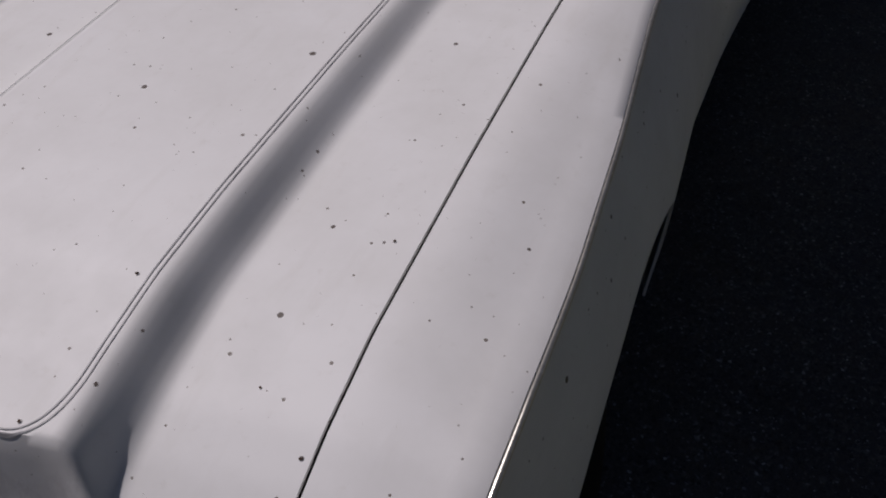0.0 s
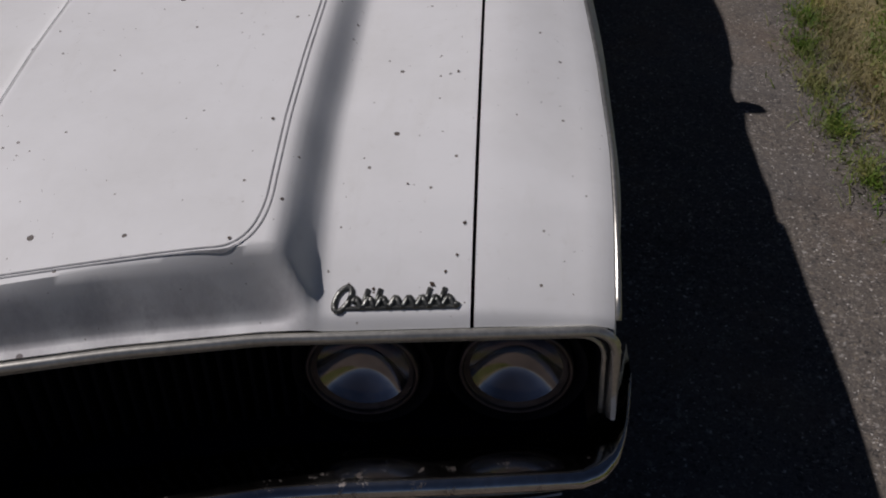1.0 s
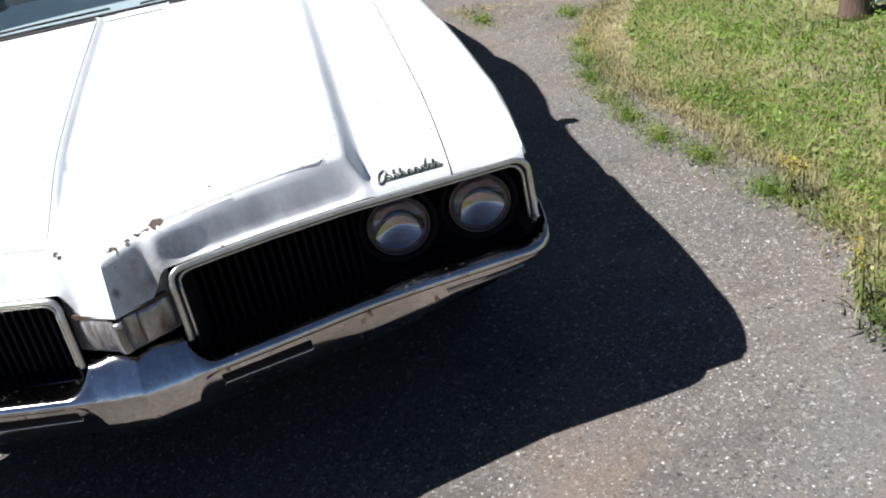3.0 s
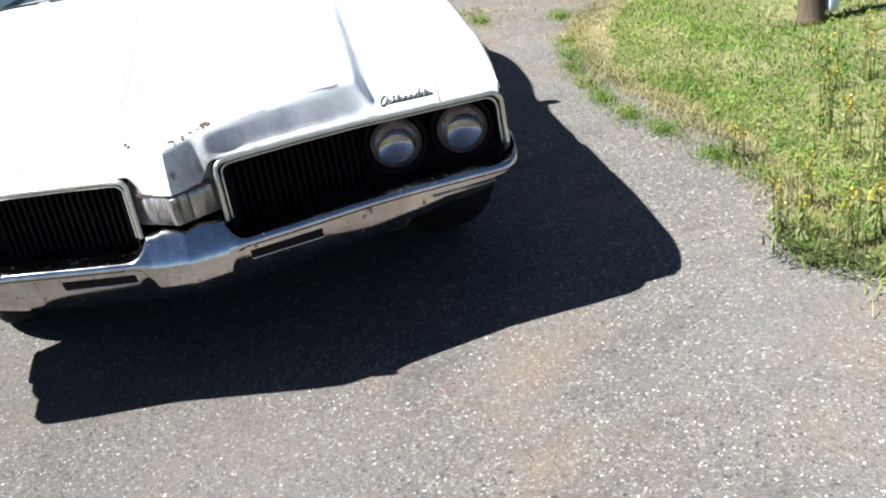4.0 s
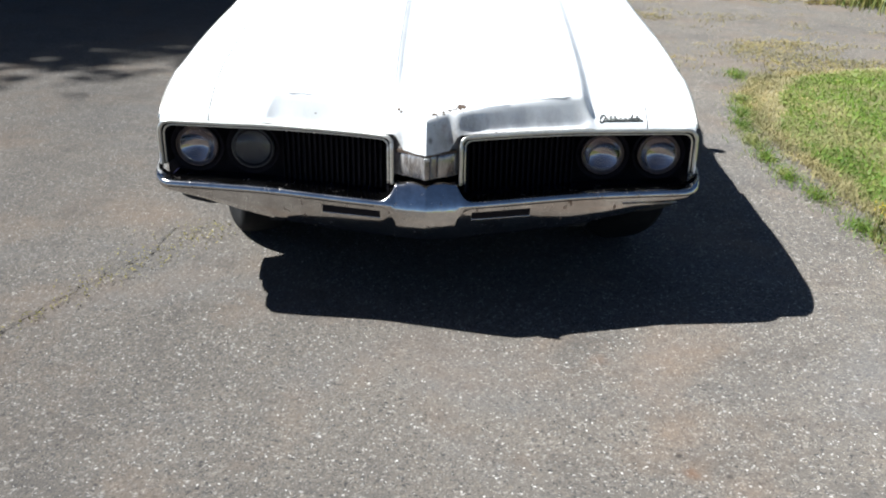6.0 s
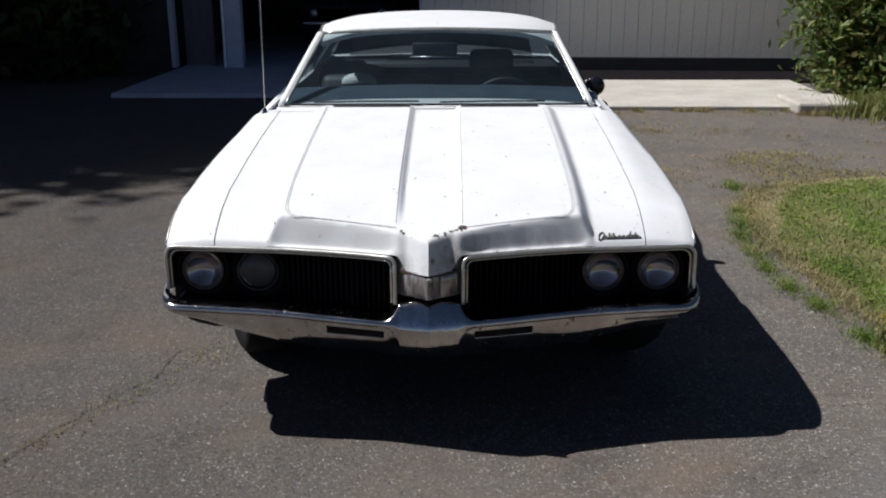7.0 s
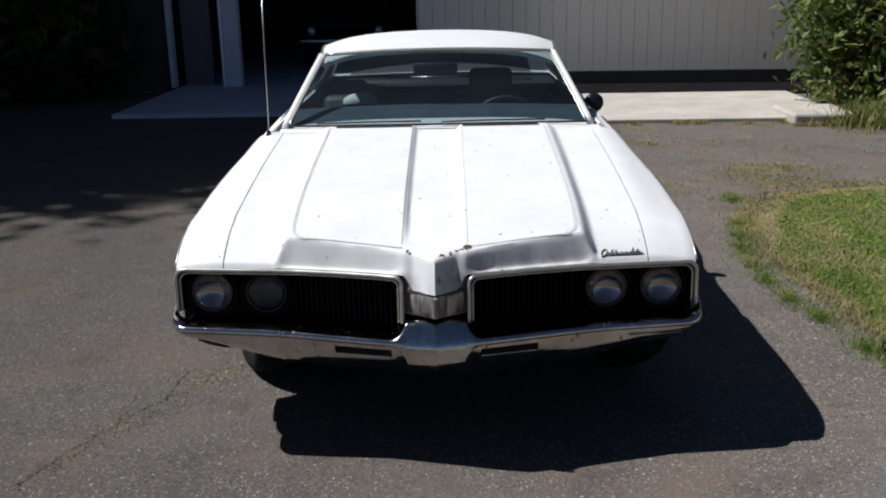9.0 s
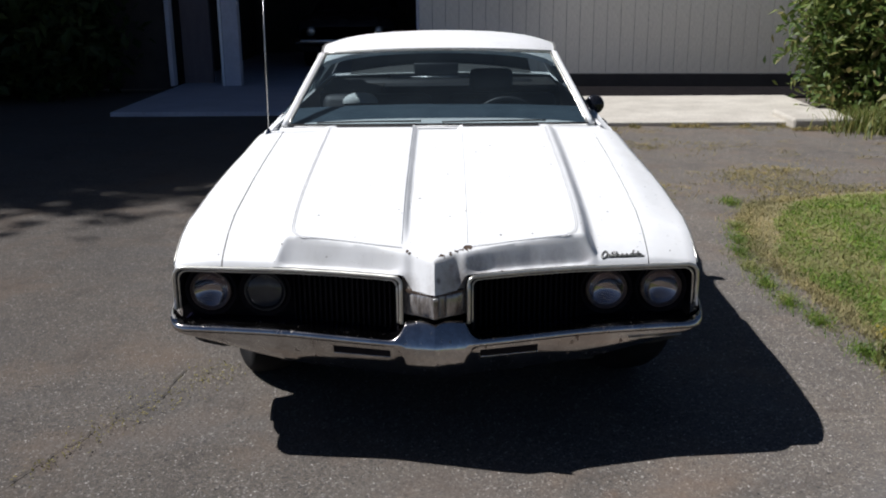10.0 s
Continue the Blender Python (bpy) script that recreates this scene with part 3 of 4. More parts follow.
        pair = [bm.verts.new((q.x, q.y, top_z(q.x, q.y) + lift)) for q in (p - n, p + n)]
        if prev:
            bm.faces.new((prev[0], prev[1], pair[1], pair[0]))
        prev = pair
    return part(name, bm, mat, car, "thin grey pinstripe", smooth=True)


def rounded(points, times=4):
    """Corners cut again and again until the line is smooth."""
    for _ in range(times):
        cut = [points[0]]
        for (x0, y0), (x1, y1) in zip(points, points[1:]):
            cut += [(0.75 * x0 + 0.25 * x1, 0.75 * y0 + 0.25 * y1), (0.25 * x0 + 0.75 * x1, 0.25 * y0 + 0.75 * y1)]
        points = cut + [points[-1]]
    return points


def panel_outline(side, inset):
    """Outer and front edges of one raised hood panel."""
    xo = 0.506 - inset
    path = rounded([(xo, 1.41), (xo, 0.32), (xo, 0.150 + 0.6 * inset), (0.40, 0.137 + 0.6 * inset), (0.11, 0.072 + 0.6 * inset)])
    fine = []
    for (x0, y0), (x1, y1) in zip(path, path[1:]):
        n = max(1, int(math.hypot(x1 - x0, y1 - y0) / 0.012))
        fine += [(x0 + (x1 - x0) * i / n, y0 + (y1 - y0) * i / n) for i in range(n)]
    return [(side * x, y) for x, y in fine]


PIN = plain("pinstripe_grey", (0.24, 0.24, 0.245), (0.42, 0.42, 0.42), 20, 90, 0.5)
for side in (-1, 1):
    for inset in (0.0, 0.007):
        stripe("pinstripe", panel_outline(side, inset), 0.0017, PIN)
    stripe("pinstripe", [(side * 0.1135, y) for y in spread(0.10, 1.41, 64)], 0.0018, PIN)

crest_z = eased([(0.0, 0.64), (0.16, 0.74), (0.25, 0.780), (0.4, 0.812), (0.7, 0.852), (1.0, 0.890), (1.45, 0.940), (2.0, 0.965), (2.9, 0.972), (3.6, 0.99), (4.3, 0.955), (4.9, 0.87), (5.2, 0.82)], 0.1)
crest_x = eased([(0.0, 0.92), (0.4, 0.922), (0.6, 0.917), (0.85, 0.900), (1.15, 0.868), (1.5, 0.846), (2.1, 0.838), (3.0, 0.850), (3.8, 0.845), (4.6, 0.79), (5.2, 0.73)], 0.15)
AXLES = (0.92, 3.765)


def sill(y):
    z = 0.25 + 0.13 * ease(0.80, 0.66, y) + 0.16 * ease(0.38, 0.31, y)
    for a in AXLES:
        d = abs(y - a)
        if d < 0.345:
            z = max(z, 0.33 + math.sqrt(0.345 ** 2 - d * d) * 0.97)
    return z


def side_points(y, s, n=22, zc=None):
    """The body side at y, from the crest down to the sill."""
    xc, zs = crest_x(y), sill(y)
    zc = crest_z(y) if zc is None else zc
    pts = []
    for t in spread(0, 1, n):
        z = zc + t * (zs - zc)
        out = 0.936 + 0.034 * ease(0.2, 0.6, y) - 0.035 * ease(0.9, 1.7, y) + 0.035 * ease(2.3, 3.4, y) - 0.02 * ease(4.2, 5.1, y)
        u = (zc - z) / (zc - 0.25)
        x = xc + (out - xc) * math.sin(min(1.0, u / 0.42) * math.pi / 2) if u < 0.42 else out - (0.05 - 0.032 * ease(1.6, 1.1, y)) * ((u - 0.42) / 0.58) ** 1.6
        pts.append((s * x, y, z))
    return pts


def body_side(name, y0, y1, s, n, label):
    ys = spread(y0, y1, n)
    return part(name, sheet([side_points(y, s) for y in ys]), PAINT, car, label, solid=0.006)


for s in (-1, 1):
    # front fender: flat top and side in one panel
    rows = []
    for t in spread(0, 1, 110, 1.5):
        row = []
        for u in spread(0, 1, 8):
            inner = seam_x(0.16 + t * 1.31) + 0.002
            x = inner + u * (crest_x(0.16 + t * 1.31) - 0.016 - inner)
            y = front_line(x) + t * (1.47 - front_line(x))
            row.append((s * x, y, top_z(x, y)))
        y = 0.162 + t * (1.47 - 0.162)
        side = side_points(y, s, 22, row[-1][2] - 0.007)
        rows.append(row + side)
    part("front_fender", sheet(rows), PAINT, car, "white front fender", solid=0.006)
    # hidden ledge added so no sun leaks through the hood seam
    part("seam_light_block", sheet([[(s * (seam_x(y) + d), y, top_z(seam_x(y), y) - 0.022) for d in (-0.03, 0.03)] for y in spread(0.20, 1.40, 30)]), BLACK, car, "dark ledge added under the hood seam to stop light", solid=0.003)
    part("crest_molding", tube([(s * (crest_x(y) + 0.004), y, top_z(crest_x(y) - 0.016, y) - 0.013) for y in spread(0.17, 1.46, 60)], 0.0045, 6), TRIM, car, "thin bright fender molding")
    door = body_side("door", 1.476, 2.72, s, 26, "white door")
    body_side("rear_quarter", 2.726, 5.06, s, 70, "white rear quarter panel")
    part("door_handle", box(s * 0.965 - 0.012, s * 0.965 + 0.012, 2.48, 2.62, 0.82, 0.85, 0.006), CHROME, door, "chrome handle")

# cowl behind the hood, belt line and rear deck
part("cowl", sheet([[(x, y, 0.978 + 0.016 * ease(1.46, 1.62, y) - 0.045 * (abs(x) / 0.85) ** 3) for x in spread(-0.85, 0.85, 40)] for y in spread(1.460, 1.68, 6)]), PAINT, car, "white cowl panel", solid=0.006)
part("hood_gap_seal", box(-0.72, 0.72, 1.440, 1.475, 0.90, 0.950, 0.004), BLACK, car, "dark gap behind the hood")
for s in (-1, 1):
    bm = sheet([[(s * (0.118 + t * 0.36), y, top_z(s * (0.118 + t * 0.36), y) + 0.004) for t in spread(0, 1, 16)] for y in (1.408, 1.442)])
    part("panel_vent", bm, BLACK, car, "dark slot at the rear of the hood panel")

roof_half = eased([(2.0, 0.598), (2.2, 0.608), (2.5, 0.640), (2.9, 0.672), (3.2, 0.668), (3.5, 0.62)], 0.2)
roof_mid = eased([(2.0, 1.295), (2.1, 1.312), (2.35, 1.338), (2.7, 1.352), (3.1, 1.34), (3.5, 1.30)], 0.2)


def roof_row(y):
    w, zc = roof_half(y), roof_mid(y)
    pts = []
    for u in spread(-1, 1, 41):
        a = abs(u)
        x = u * (w + 0.014 + 0.014 * ease(2.15, 2.5, y))
        z = zc - 0.043 * a ** 2 - 0.036 * a ** 6
        pts.append((x, y - 0.05 * (1 - a * a) * ease(2.5, 2.0, y) + 0.04, z))
    return pts


part("roof", sheet([roof_row(y) for y in spread(2.05, 3.42, 40)]), PAINT, car, "white steel roof", solid=0.02)


def pane(bottom, top, n=16, bow=0.0):
    """A curved glass sheet between two edge curves."""
    rows = []
    for t in spread(0, 1, n):
        rows.append([tuple(Vector(a).lerp(Vector(b), t) + Vector((0, -bow * 4 * t * (1 - t), 0))) for a, b in zip(bottom, top)])
    return sheet(rows)


ws_low = [(u * 0.735, 1.600 - 0.10 * (1 - u * u), 0.991 - 0.014 * u * u) for u in spread(-1, 1, 25)]
ws_high = [(u * 0.60, 2.105 - 0.055 * (1 - u * u), 1.298 - 0.022 * u * u) for u in spread(-1, 1, 25)]
ws = part("windshield", pane(ws_low, ws_high, 14, 0.02), GLASS, car, "tinted curved windshield")
ws.visible_shadow = False
part("windshield_molding", tube([(x, y - 0.006, z + 0.004) for x, y, z in ws_high], 0.009, 8), TRIM, car, "bright header molding")
part("windshield_molding", tube([(x, y - 0.008, z + 0.001) for x, y, z in ws_low], 0.005, 8), BLACK, car, "black lower windshield seal")
for s in (-1, 1):
    pillar = [(s * (0.752 - 0.136 * t), 1.615 + 0.50 * t - 0.02 * 4 * t * (1 - t), 0.968 + 0.302 * t) for t in spread(0, 1, 14)]
    part("windshield_pillar", tube(pillar, 0.020, 10), PAINT, car, "white windshield pillar")
    part("pillar_molding", tube([(x - s * 0.020, y - 0.012, z + 0.008) for x, y, z in pillar], 0.007, 8), TRIM, car, "bright pillar molding")
    part("drip_rail", tube([(s * (roof_half(y) + 0.015 + 0.014 * ease(2.15, 2.5, y)), y + 0.04, roof_mid(y) - 0.080) for y in spread(2.08, 3.4, 20)], 0.008, 6), TRIM, car, "bright roof drip rail")
    low = [(s * 0.80, y, 0.975) for y in spread(1.62, 3.05, 12)]
    high = [(s * 0.625, y, 1.262) for y in spread(2.16, 3.1, 12)]
    g = part("side_window", pane(low, high, 6), GLASS, car, "side window glass")
    g.visible_shadow = False
    # rear pillar and the shelf between belt line and glass
    part("rear_pillar", sheet([[(s * (0.83 - 0.20 * t), y0 + (y1 - y0) * t, 0.97 + 0.28 * t) for t in spread(0, 1, 10)] for y0, y1 in zip(spread(3.04, 4.1, 8), spread(3.09, 3.5, 8))]), PAINT, car, "broad white rear pillar", solid=0.02)
    part("belt_rail", sheet([[(s * x, y, z) for x, z in ((crest_x(y) + 0.002, crest_z(y) + 0.001), (crest_x(y) - 0.03, crest_z(y) + 0.01), (0.79, 0.978))] for y in spread(1.55, 4.1, 40)]), PAINT, car, "white belt rail", solid=0.01)

rw_low = [(u * 0.66, 3.98 + 0.08 * (1 - u * u), 0.98) for u in spread(-1, 1, 17)]
rw_high = [(u * 0.55, 3.44, 1.275 + 0.02 * (1 - u * u)) for u in spread(-1, 1, 17)]
rw = part("rear_window", pane(rw_low, rw_high, 10), REAR_GLASS, car, "rear window glass, darkened for the dim view behind it")
rw.visible_shadow = False
part("rear_deck", sheet([[(u * (crest_x(y) + 0.002), y, crest_z(y) + 0.02 * (1 - u * u)) for u in spread(-1, 1, 24)] for y in spread(3.96, 5.05, 24)]), PAINT, car, "white trunk lid", solid=0.008)
part("rear_panel", sheet([[(u * 0.80, 5.06 + 0.03 * (1 - u * u), z) for u in spread(-1, 1, 20)] for z in spread(0.87, 0.42, 8)]), PAINT, car, "white tail panel", solid=0.008)
part("rear_bumper", tube([(u * 0.92, 5.13 - 0.16 * u ** 4, 0.5) for u in spread(-1, 1, 24)], 0.06, 10, flat=1.2), CHROME, car, "chrome rear bumper")

# underbody, engine bay and cabin; underbody, floor and trunk boxes block leaking sun
part("underbody", box(-0.62, 0.62, 0.42, 4.95, 0.22, 0.46, 0.02), BLACK, car, "dark underbody", smooth=False)
part("engine_bay", box(-0.58, 0.58, 0.28, 1.30, 0.462, 0.70, 0.02), BLACK, car, "dark engine bay", smooth=False)
part("floor_pan", box(-0.86, 0.86, 1.47, 3.30, 0.30, 0.33, 0.004), BLACK, car, "dark floor pan added to stop sun through the cabin", smooth=False)
part("trunk_tub", box(-0.80, 0.80, 3.70, 4.98, 0.462, 0.84, 0.02), BLACK, car, "dark box added to stop sun through the trunk", smooth=False)
part("firewall", box(-0.86, 0.86, 1.42, 1.46, 0.462, 0.92, 0.004), BLACK, car, "dark firewall", smooth=False)
part("dashboard", sheet([[(u * 0.78, y, z - 0.02 * u * u) for u in spread(-1, 1, 20)] for y, z in ((1.57, 0.962), (1.68, 0.988), (1.86, 1.018), (1.96, 1.028), (2.0, 1.01), (2.02, 0.94), (2.0, 0.72))]), DASH, car, "dashboard, its blue standing for the low windshield reflection", solid=0.02)


def seat(x0, x1, y, back, high):
    bm = box(x0, x1, y, y + 0.52, 0.47, 0.66, 0.05)
    rot = Matrix.Translation((0, y + 0.50, 0.60)) @ Matrix.Rotation(radians(-14), 4, "X")
    bm2 = box(x0, x1, 0.0, back, 0.0, high, 0.05)
    bm2.transform(rot)
    me = bpy.data.meshes.new("tmp")
    bm2.to_mesh(me)
    bm2.free()
    bm.from_mesh(me)
    bpy.data.meshes.remove(me)
    return bm


for x0, x1 in ((-0.70, -0.04), (0.04, 0.70)):
    part("front_seat", seat(x0, x1, 2.05, 0.14, 0.42), VINYL, car, "dark vinyl front seat")
part("seat_cover", lathe([(0.14 * math.cos(a), 0.13 * math.sin(a)) for a in spread(math.pi / 2, -0.25, 14)], pose(-0.47, 2.64, 0.955, -10, 0, 0) @ Matrix.Diagonal((0.75, 0.5, 0.42, 1.0)), 24), WHITE_CLOTH, car, "white cloth over the passenger seat back")
part("rear_seat", seat(-0.66, 0.66, 3.05, 0.16, 0.40), VINYL, car, "dark vinyl rear bench")
# hidden boxes added to stop sun passing above the rear wheels
for s in (-1, 1):
    part("wheel_light_block", box(s * 0.58 - 0.20, s * 0.58 + 0.20, 3.15, 4.25, 0.72, 0.955, 0.01), BLACK, car, "hidden box added to stop sun over the rear wheel", smooth=False)
part("parcel_shelf", box(-0.80, 0.80, 3.50, 4.08, 0.93, 0.95, 0.004), VINYL, car, "dark parcel shelf")
bm = tube([(0.36 + 0.19 * math.cos(a), 2.06 - 0.06 * math.sin(a), 0.87 + 0.18 * math.sin(a)) for a in spread(0, 2 * math.pi, 37)], 0.011, 8)
tube([(0.36, 1.96, 0.84), (0.36, 2.06, 0.87)], 0.025, 8, bm)
tube([(0.17, 2.06, 0.87), (0.55, 2.06, 0.87)], 0.012, 8, bm)
part("steering_wheel", bm, VINYL, car, "dark steering wheel")
mirror = part("rearview_mirror", box(-0.125, 0.105, 1.955, 1.975, 1.175, 1.24, 0.008), VINYL, car, "dark rearview mirror")
part("mirror_rim", tube([(-0.14, 1.952, 1.168), (0.12, 1.952, 1.168)], 0.0045, 6), STEEL, mirror, "bright lower rim")
for x in (0.18,):
    part("headrest", box(x, x + 0.26, 2.66, 2.74, 1.0, 1.14, 0.035), VINYL, car, "dark vinyl headrest")
for s in (-1, 1):
    part("wiper", tube([(s * 0.30 - 0.28, 1.508, 1.001), (s * 0.30 - 0.05, 1.504, 1.006), (s * 0.30 + 0.22, 1.514, 1.005)], 0.004, 6), BLACK, car, "black wiper arm")

# side mirror and antenna
bm = lathe([(0.0, -0.075), (0.035, -0.06), (0.055, -0.03), (0.06, 0.0), (0.055, 0.02), (0.0, 0.022)], pose(0.845, 2.13, 0.995, 90, 0, 0) @ Matrix.Diagonal((0.88, 0.88, 0.9, 1.0)))
tube([(0.81, 2.13, 0.955), (0.85, 2.13, 0.978)], 0.016, 8, bm)
part("side_mirror", bm, plain("dark_mirror_shell", (0.02, 0.022, 0.03), (0.04, 0.042, 0.05), 20, 80, 0.25, 0.6), car, "dark round side mirror")
mast = part("antenna", tube([(-0.80, 1.43, 0.945), (-0.797, 1.44, 1.3), (-0.792, 1.45, 1.64)], 0.0032, 6), STEEL, car, "thin metal whip antenna")
part("antenna_base", lathe([(0.0, 0.035), (0.008, 0.03), (0.012, 0.015), (0.02, 0.0), (0.0, -0.002)], pose(-0.80, 1.43, 0.955), 16), CHROME, mast, "chrome base")

# ---- front end ----
bumper_y = eased([(0.0, -0.058), (0.07, -0.050), (0.13, -0.036), (0.25, -0.006), (0.4, 0.031), (0.5, 0.056), (0.6, 0.067), (0.75, 0.080), (0.90, 0.098), (0.925, 0.112), (0.945, 0.138), (0.957, 0.180), (0.966, 0.25)], 0.02)
bumper_top = eased([(0.0, 0.489), (0.25, 0.490), (0.5, 0.494), (0.6, 0.498), (0.75, 0.502), (0.90, 0.503), (0.93, 0.506), (0.95, 0.513), (0.966, 0.530)], 0.02)
chin_y = eased([(0.0, 0.092), (0.12, 0.108), (0.3, 0.122), (0.5, 0.118), (0.65, 0.130), (0.8, 0.150), (0.9, 0.170), (0.95, 0.205), (0.966, 0.27)], 0.04)
chin_z = eased([(0.0, 0.294), (0.12, 0.298), (0.3, 0.317), (0.5, 0.352), (0.65, 0.384), (0.8, 0.420), (0.9, 0.440), (0.95, 0.468), (0.966, 0.505)], 0.04)


def bar_share(a):
    """0 in the raised middle, 1 along the bar, with a wide hollow curve between."""
    t = min(1.0, max(0.0, (a - 0.102) / 0.068))
    return 1 - (1 - t) ** 2.8


def groove_z(a):
    return bumper_top(a) - 0.024


def under_y(a, z):
    """The rounded face of the bumper below its groove, which leans back."""
    z0 = bumper_top(a) - 0.030 - 0.045 * (1 - bar_share(a))
    t = min(1.0, max(0.0, (z0 - z) / (z0 - chin_z(a))))
    y0 = bumper_y(a) + 0.008
    return y0 + (chin_y(a) - y0) * t - 0.016 * math.sin(math.pi * t)


def bumper_section(x):
    """A tall creased middle that runs out into a thin bar over a receding lower face."""
    a = abs(x)
    y, zt, zb = bumper_y(a), bumper_top(a), chin_z(a)
    crease = 0.004 * max(0.0, 1 - a / 0.05)
    wave = 0.004 * math.sin(a / 0.10 * math.pi * 1.5)
    middle = [(0.085, 0.548), (0.062, 0.549 + wave), (0.048, 0.546 + wave), (0.039 - crease, 0.538), (0.033 - crease, 0.530), (0.020 - crease, 0.508),
              (0.008 - crease, 0.485), (0.001 - crease, 0.465), (0.0 - crease, 0.448), (0.002 - crease, 0.432), (0.008 - crease, zt - 0.075)]
    bar = [(0.085, zt - 0.005), (0.045, zt - 0.001), (0.016, zt), (0.006, zt - 0.0015), (0.001, zt - 0.004), (-0.002, zt - 0.009),
           (-0.004, zt - 0.014), (-0.004, zt - 0.019), (0.001, zt - 0.022), (0.007, zt - 0.025), (0.008, zt - 0.030)]
    w = bar_share(a)
    rows = [(p + (q - p) * w, h + (k - h) * w) for (p, h), (q, k) in zip(middle, bar)]
    z0 = rows[-1][1]
    face = [(x, under_y(a, z0 + (zb - z0) * t) - crease * (1 - t), z0 + (zb - z0) * t) for t in (0.2, 0.4, 0.6, 0.8, 1.0)]
    return [(x, y + d, z) for d, z in rows] + face + [(x, chin_y(a) + 0.02, zb - 0.002), (x, chin_y(a) + 0.06, zb + 0.02)]


bxs = sorted({*spread(-0.966, 0.966, 110), *spread(-0.18, 0.18, 120), *spread(0.92, 0.966, 16), *spread(-0.966, -0.92, 16)})
front_bumper = part("front_bumper", sheet([bumper_section(x) for x in bxs], closed=True), CHROME, car, "pitted chrome front bumper with a raised centre")
for s in (-1, 1):
    rows = [[(s * x, under_y(x, groove_z(x) - z) - d, groove_z(x) - z) for x in spread(0.155, 0.355, 12)] for z, d in ((0.019, 0.0005), (0.021, 0.0015), (0.045, 0.0015), (0.047, 0.0005))]
    part("bumper_slot", sheet(rows), GRILLE, front_bumper, "dark slot in the bumper", solid=0.004)
    part("slot_lip", tube([(s * x, under_y(x, groove_z(x) - 0.050) - 0.001, groove_z(x) - 0.050) for x in spread(0.155, 0.355, 12)], 0.0025, 6), CHROME, front_bumper, "bright lip under the slot")
    rows = [[(s * x, bumper_y(x) + 0.0035, groove_z(x) + d) for x in spread(0.175, 0.90, 40)] for d in (-0.002, 0.0015)]
    part("bumper_groove", sheet(rows), BLACK, front_bumper, "dark line along the bumper", solid=0.003)

rows = [[(x, under_y(x, bumper_top(x) - z) - 0.004, bumper_top(x) - z) for x in spread(0.68, 0.87, 10)] for z in (0.047, 0.053)]
part("bumper_strip", sheet(rows), TRIM, front_bumper, "thin pale strip on the bumper", solid=0.003)

# hidden pan added to round off the shadow below the bumper ends
rows = [[(u * half, y, 0.415) for u in spread(-1, 1, 24)] for y, half in ((0.19, 0.78), (0.225, 0.85), (0.262, 0.895), (0.31, 0.92), (0.38, 0.932), (0.46, 0.935))]
part("shadow_pan", sheet(rows), BLACK, car, "hidden pan added behind the bumper to fill out its shadow", solid=0.03)

# lower nose between the grilles: a bright upright fold with stained panels beside it
def nose_y(x):
    return -0.054 + 0.62 * math.hypot(x, 0.012)


nose_face = [(-0.092, 0.014), (-0.080, 0.004), (-0.050, 0.0), (-0.022, 0.002), (-0.018, -0.006), (-0.004, -0.016), (0.010, -0.010), (0.016, 0.006), (0.034, 0.008), (0.040, -0.001), (0.070, -0.002), (0.092, 0.001), (0.100, 0.012)]
rows = []
for z, d in ((0.648, 0.004), (0.640, -0.001), (0.615, -0.001), (0.588, 0.004), (0.572, 0.010), (0.568, 0.020)):
    rows.append([(x, nose_y(x) + e + d, z) for x, e in nose_face])
part("nose", sheet(rows), plain("stained_nose_metal", (0.10, 0.075, 0.06), (0.58, 0.555, 0.53), 26, 110, 0.30, 0.55, 0.15, 0.003, 0.18, "Object", (1.6, 1.6, 0.30)), car, "stained folded metal nose between the grilles", solid=0.006)
part("nose_backing", sheet([[(x, nose_y(x) + 0.020, z) for x in spread(-0.112, 0.112, 45)] for z in (0.70, 0.62, 0.565)]), plain("grimy_nose_sides", (0.10, 0.08, 0.065), (0.36, 0.33, 0.30), 30, 120, 0.7, 0.0, 0.2, 0.003, None, "Object", (1.6, 1.6, 0.4)), car, "grimy painted recess beside the nose", solid=0.006)
part("nose_joint", sheet([[(x, nose_y(x) + 0.004, z) for x in spread(-0.10, 0.10, 45)] for z in (0.658, 0.648)]), RUST, car, "rusty joint across the nose", solid=0.01)
part("nose_clip", box(-0.006, 0.012, -0.068, -0.056, 0.640, 0.650, 0.002), STEEL, car, "small bright clip at the joint")


def grille_loop(s, shrink, back, lo=0.47):
    """The rim of one grille opening: inner side, top, outer side, bottom."""
    hi, xi, xo = 0.70 - shrink, 0.112 + shrink, 0.928 - shrink
    pts = [(xi, front_line(xi) - 0.005, z) for z in spread(lo, hi - 0.028, 10)]
    for k in range(7):
        a = math.pi / 2 * k / 6
        x = xi + 0.025 - 0.025 * math.cos(a)
        pts.append((x, front_line(x), hi - 0.025 + 0.025 * math.sin(a)))
    pts += [(x, front_line(x), hi) for x in spread(xi + 0.04, xo - 0.05, 40)]
    for k in range(7):
        a = math.pi / 2 * k / 6
        x = xo - 0.035 + 0.035 * math.sin(a)
        pts.append((x, front_line(x), hi - 0.035 + 0.035 * math.cos(a)))
    pts += [(xo + 0.006 * t, front_line(xo) + 0.02 * t, hi - 0.045 - (hi - 0.045 - 0.535) * t) for t in spread(0.1, 1, 8)]
    return [(s * x, y + back, z) for x, y, z in pts]


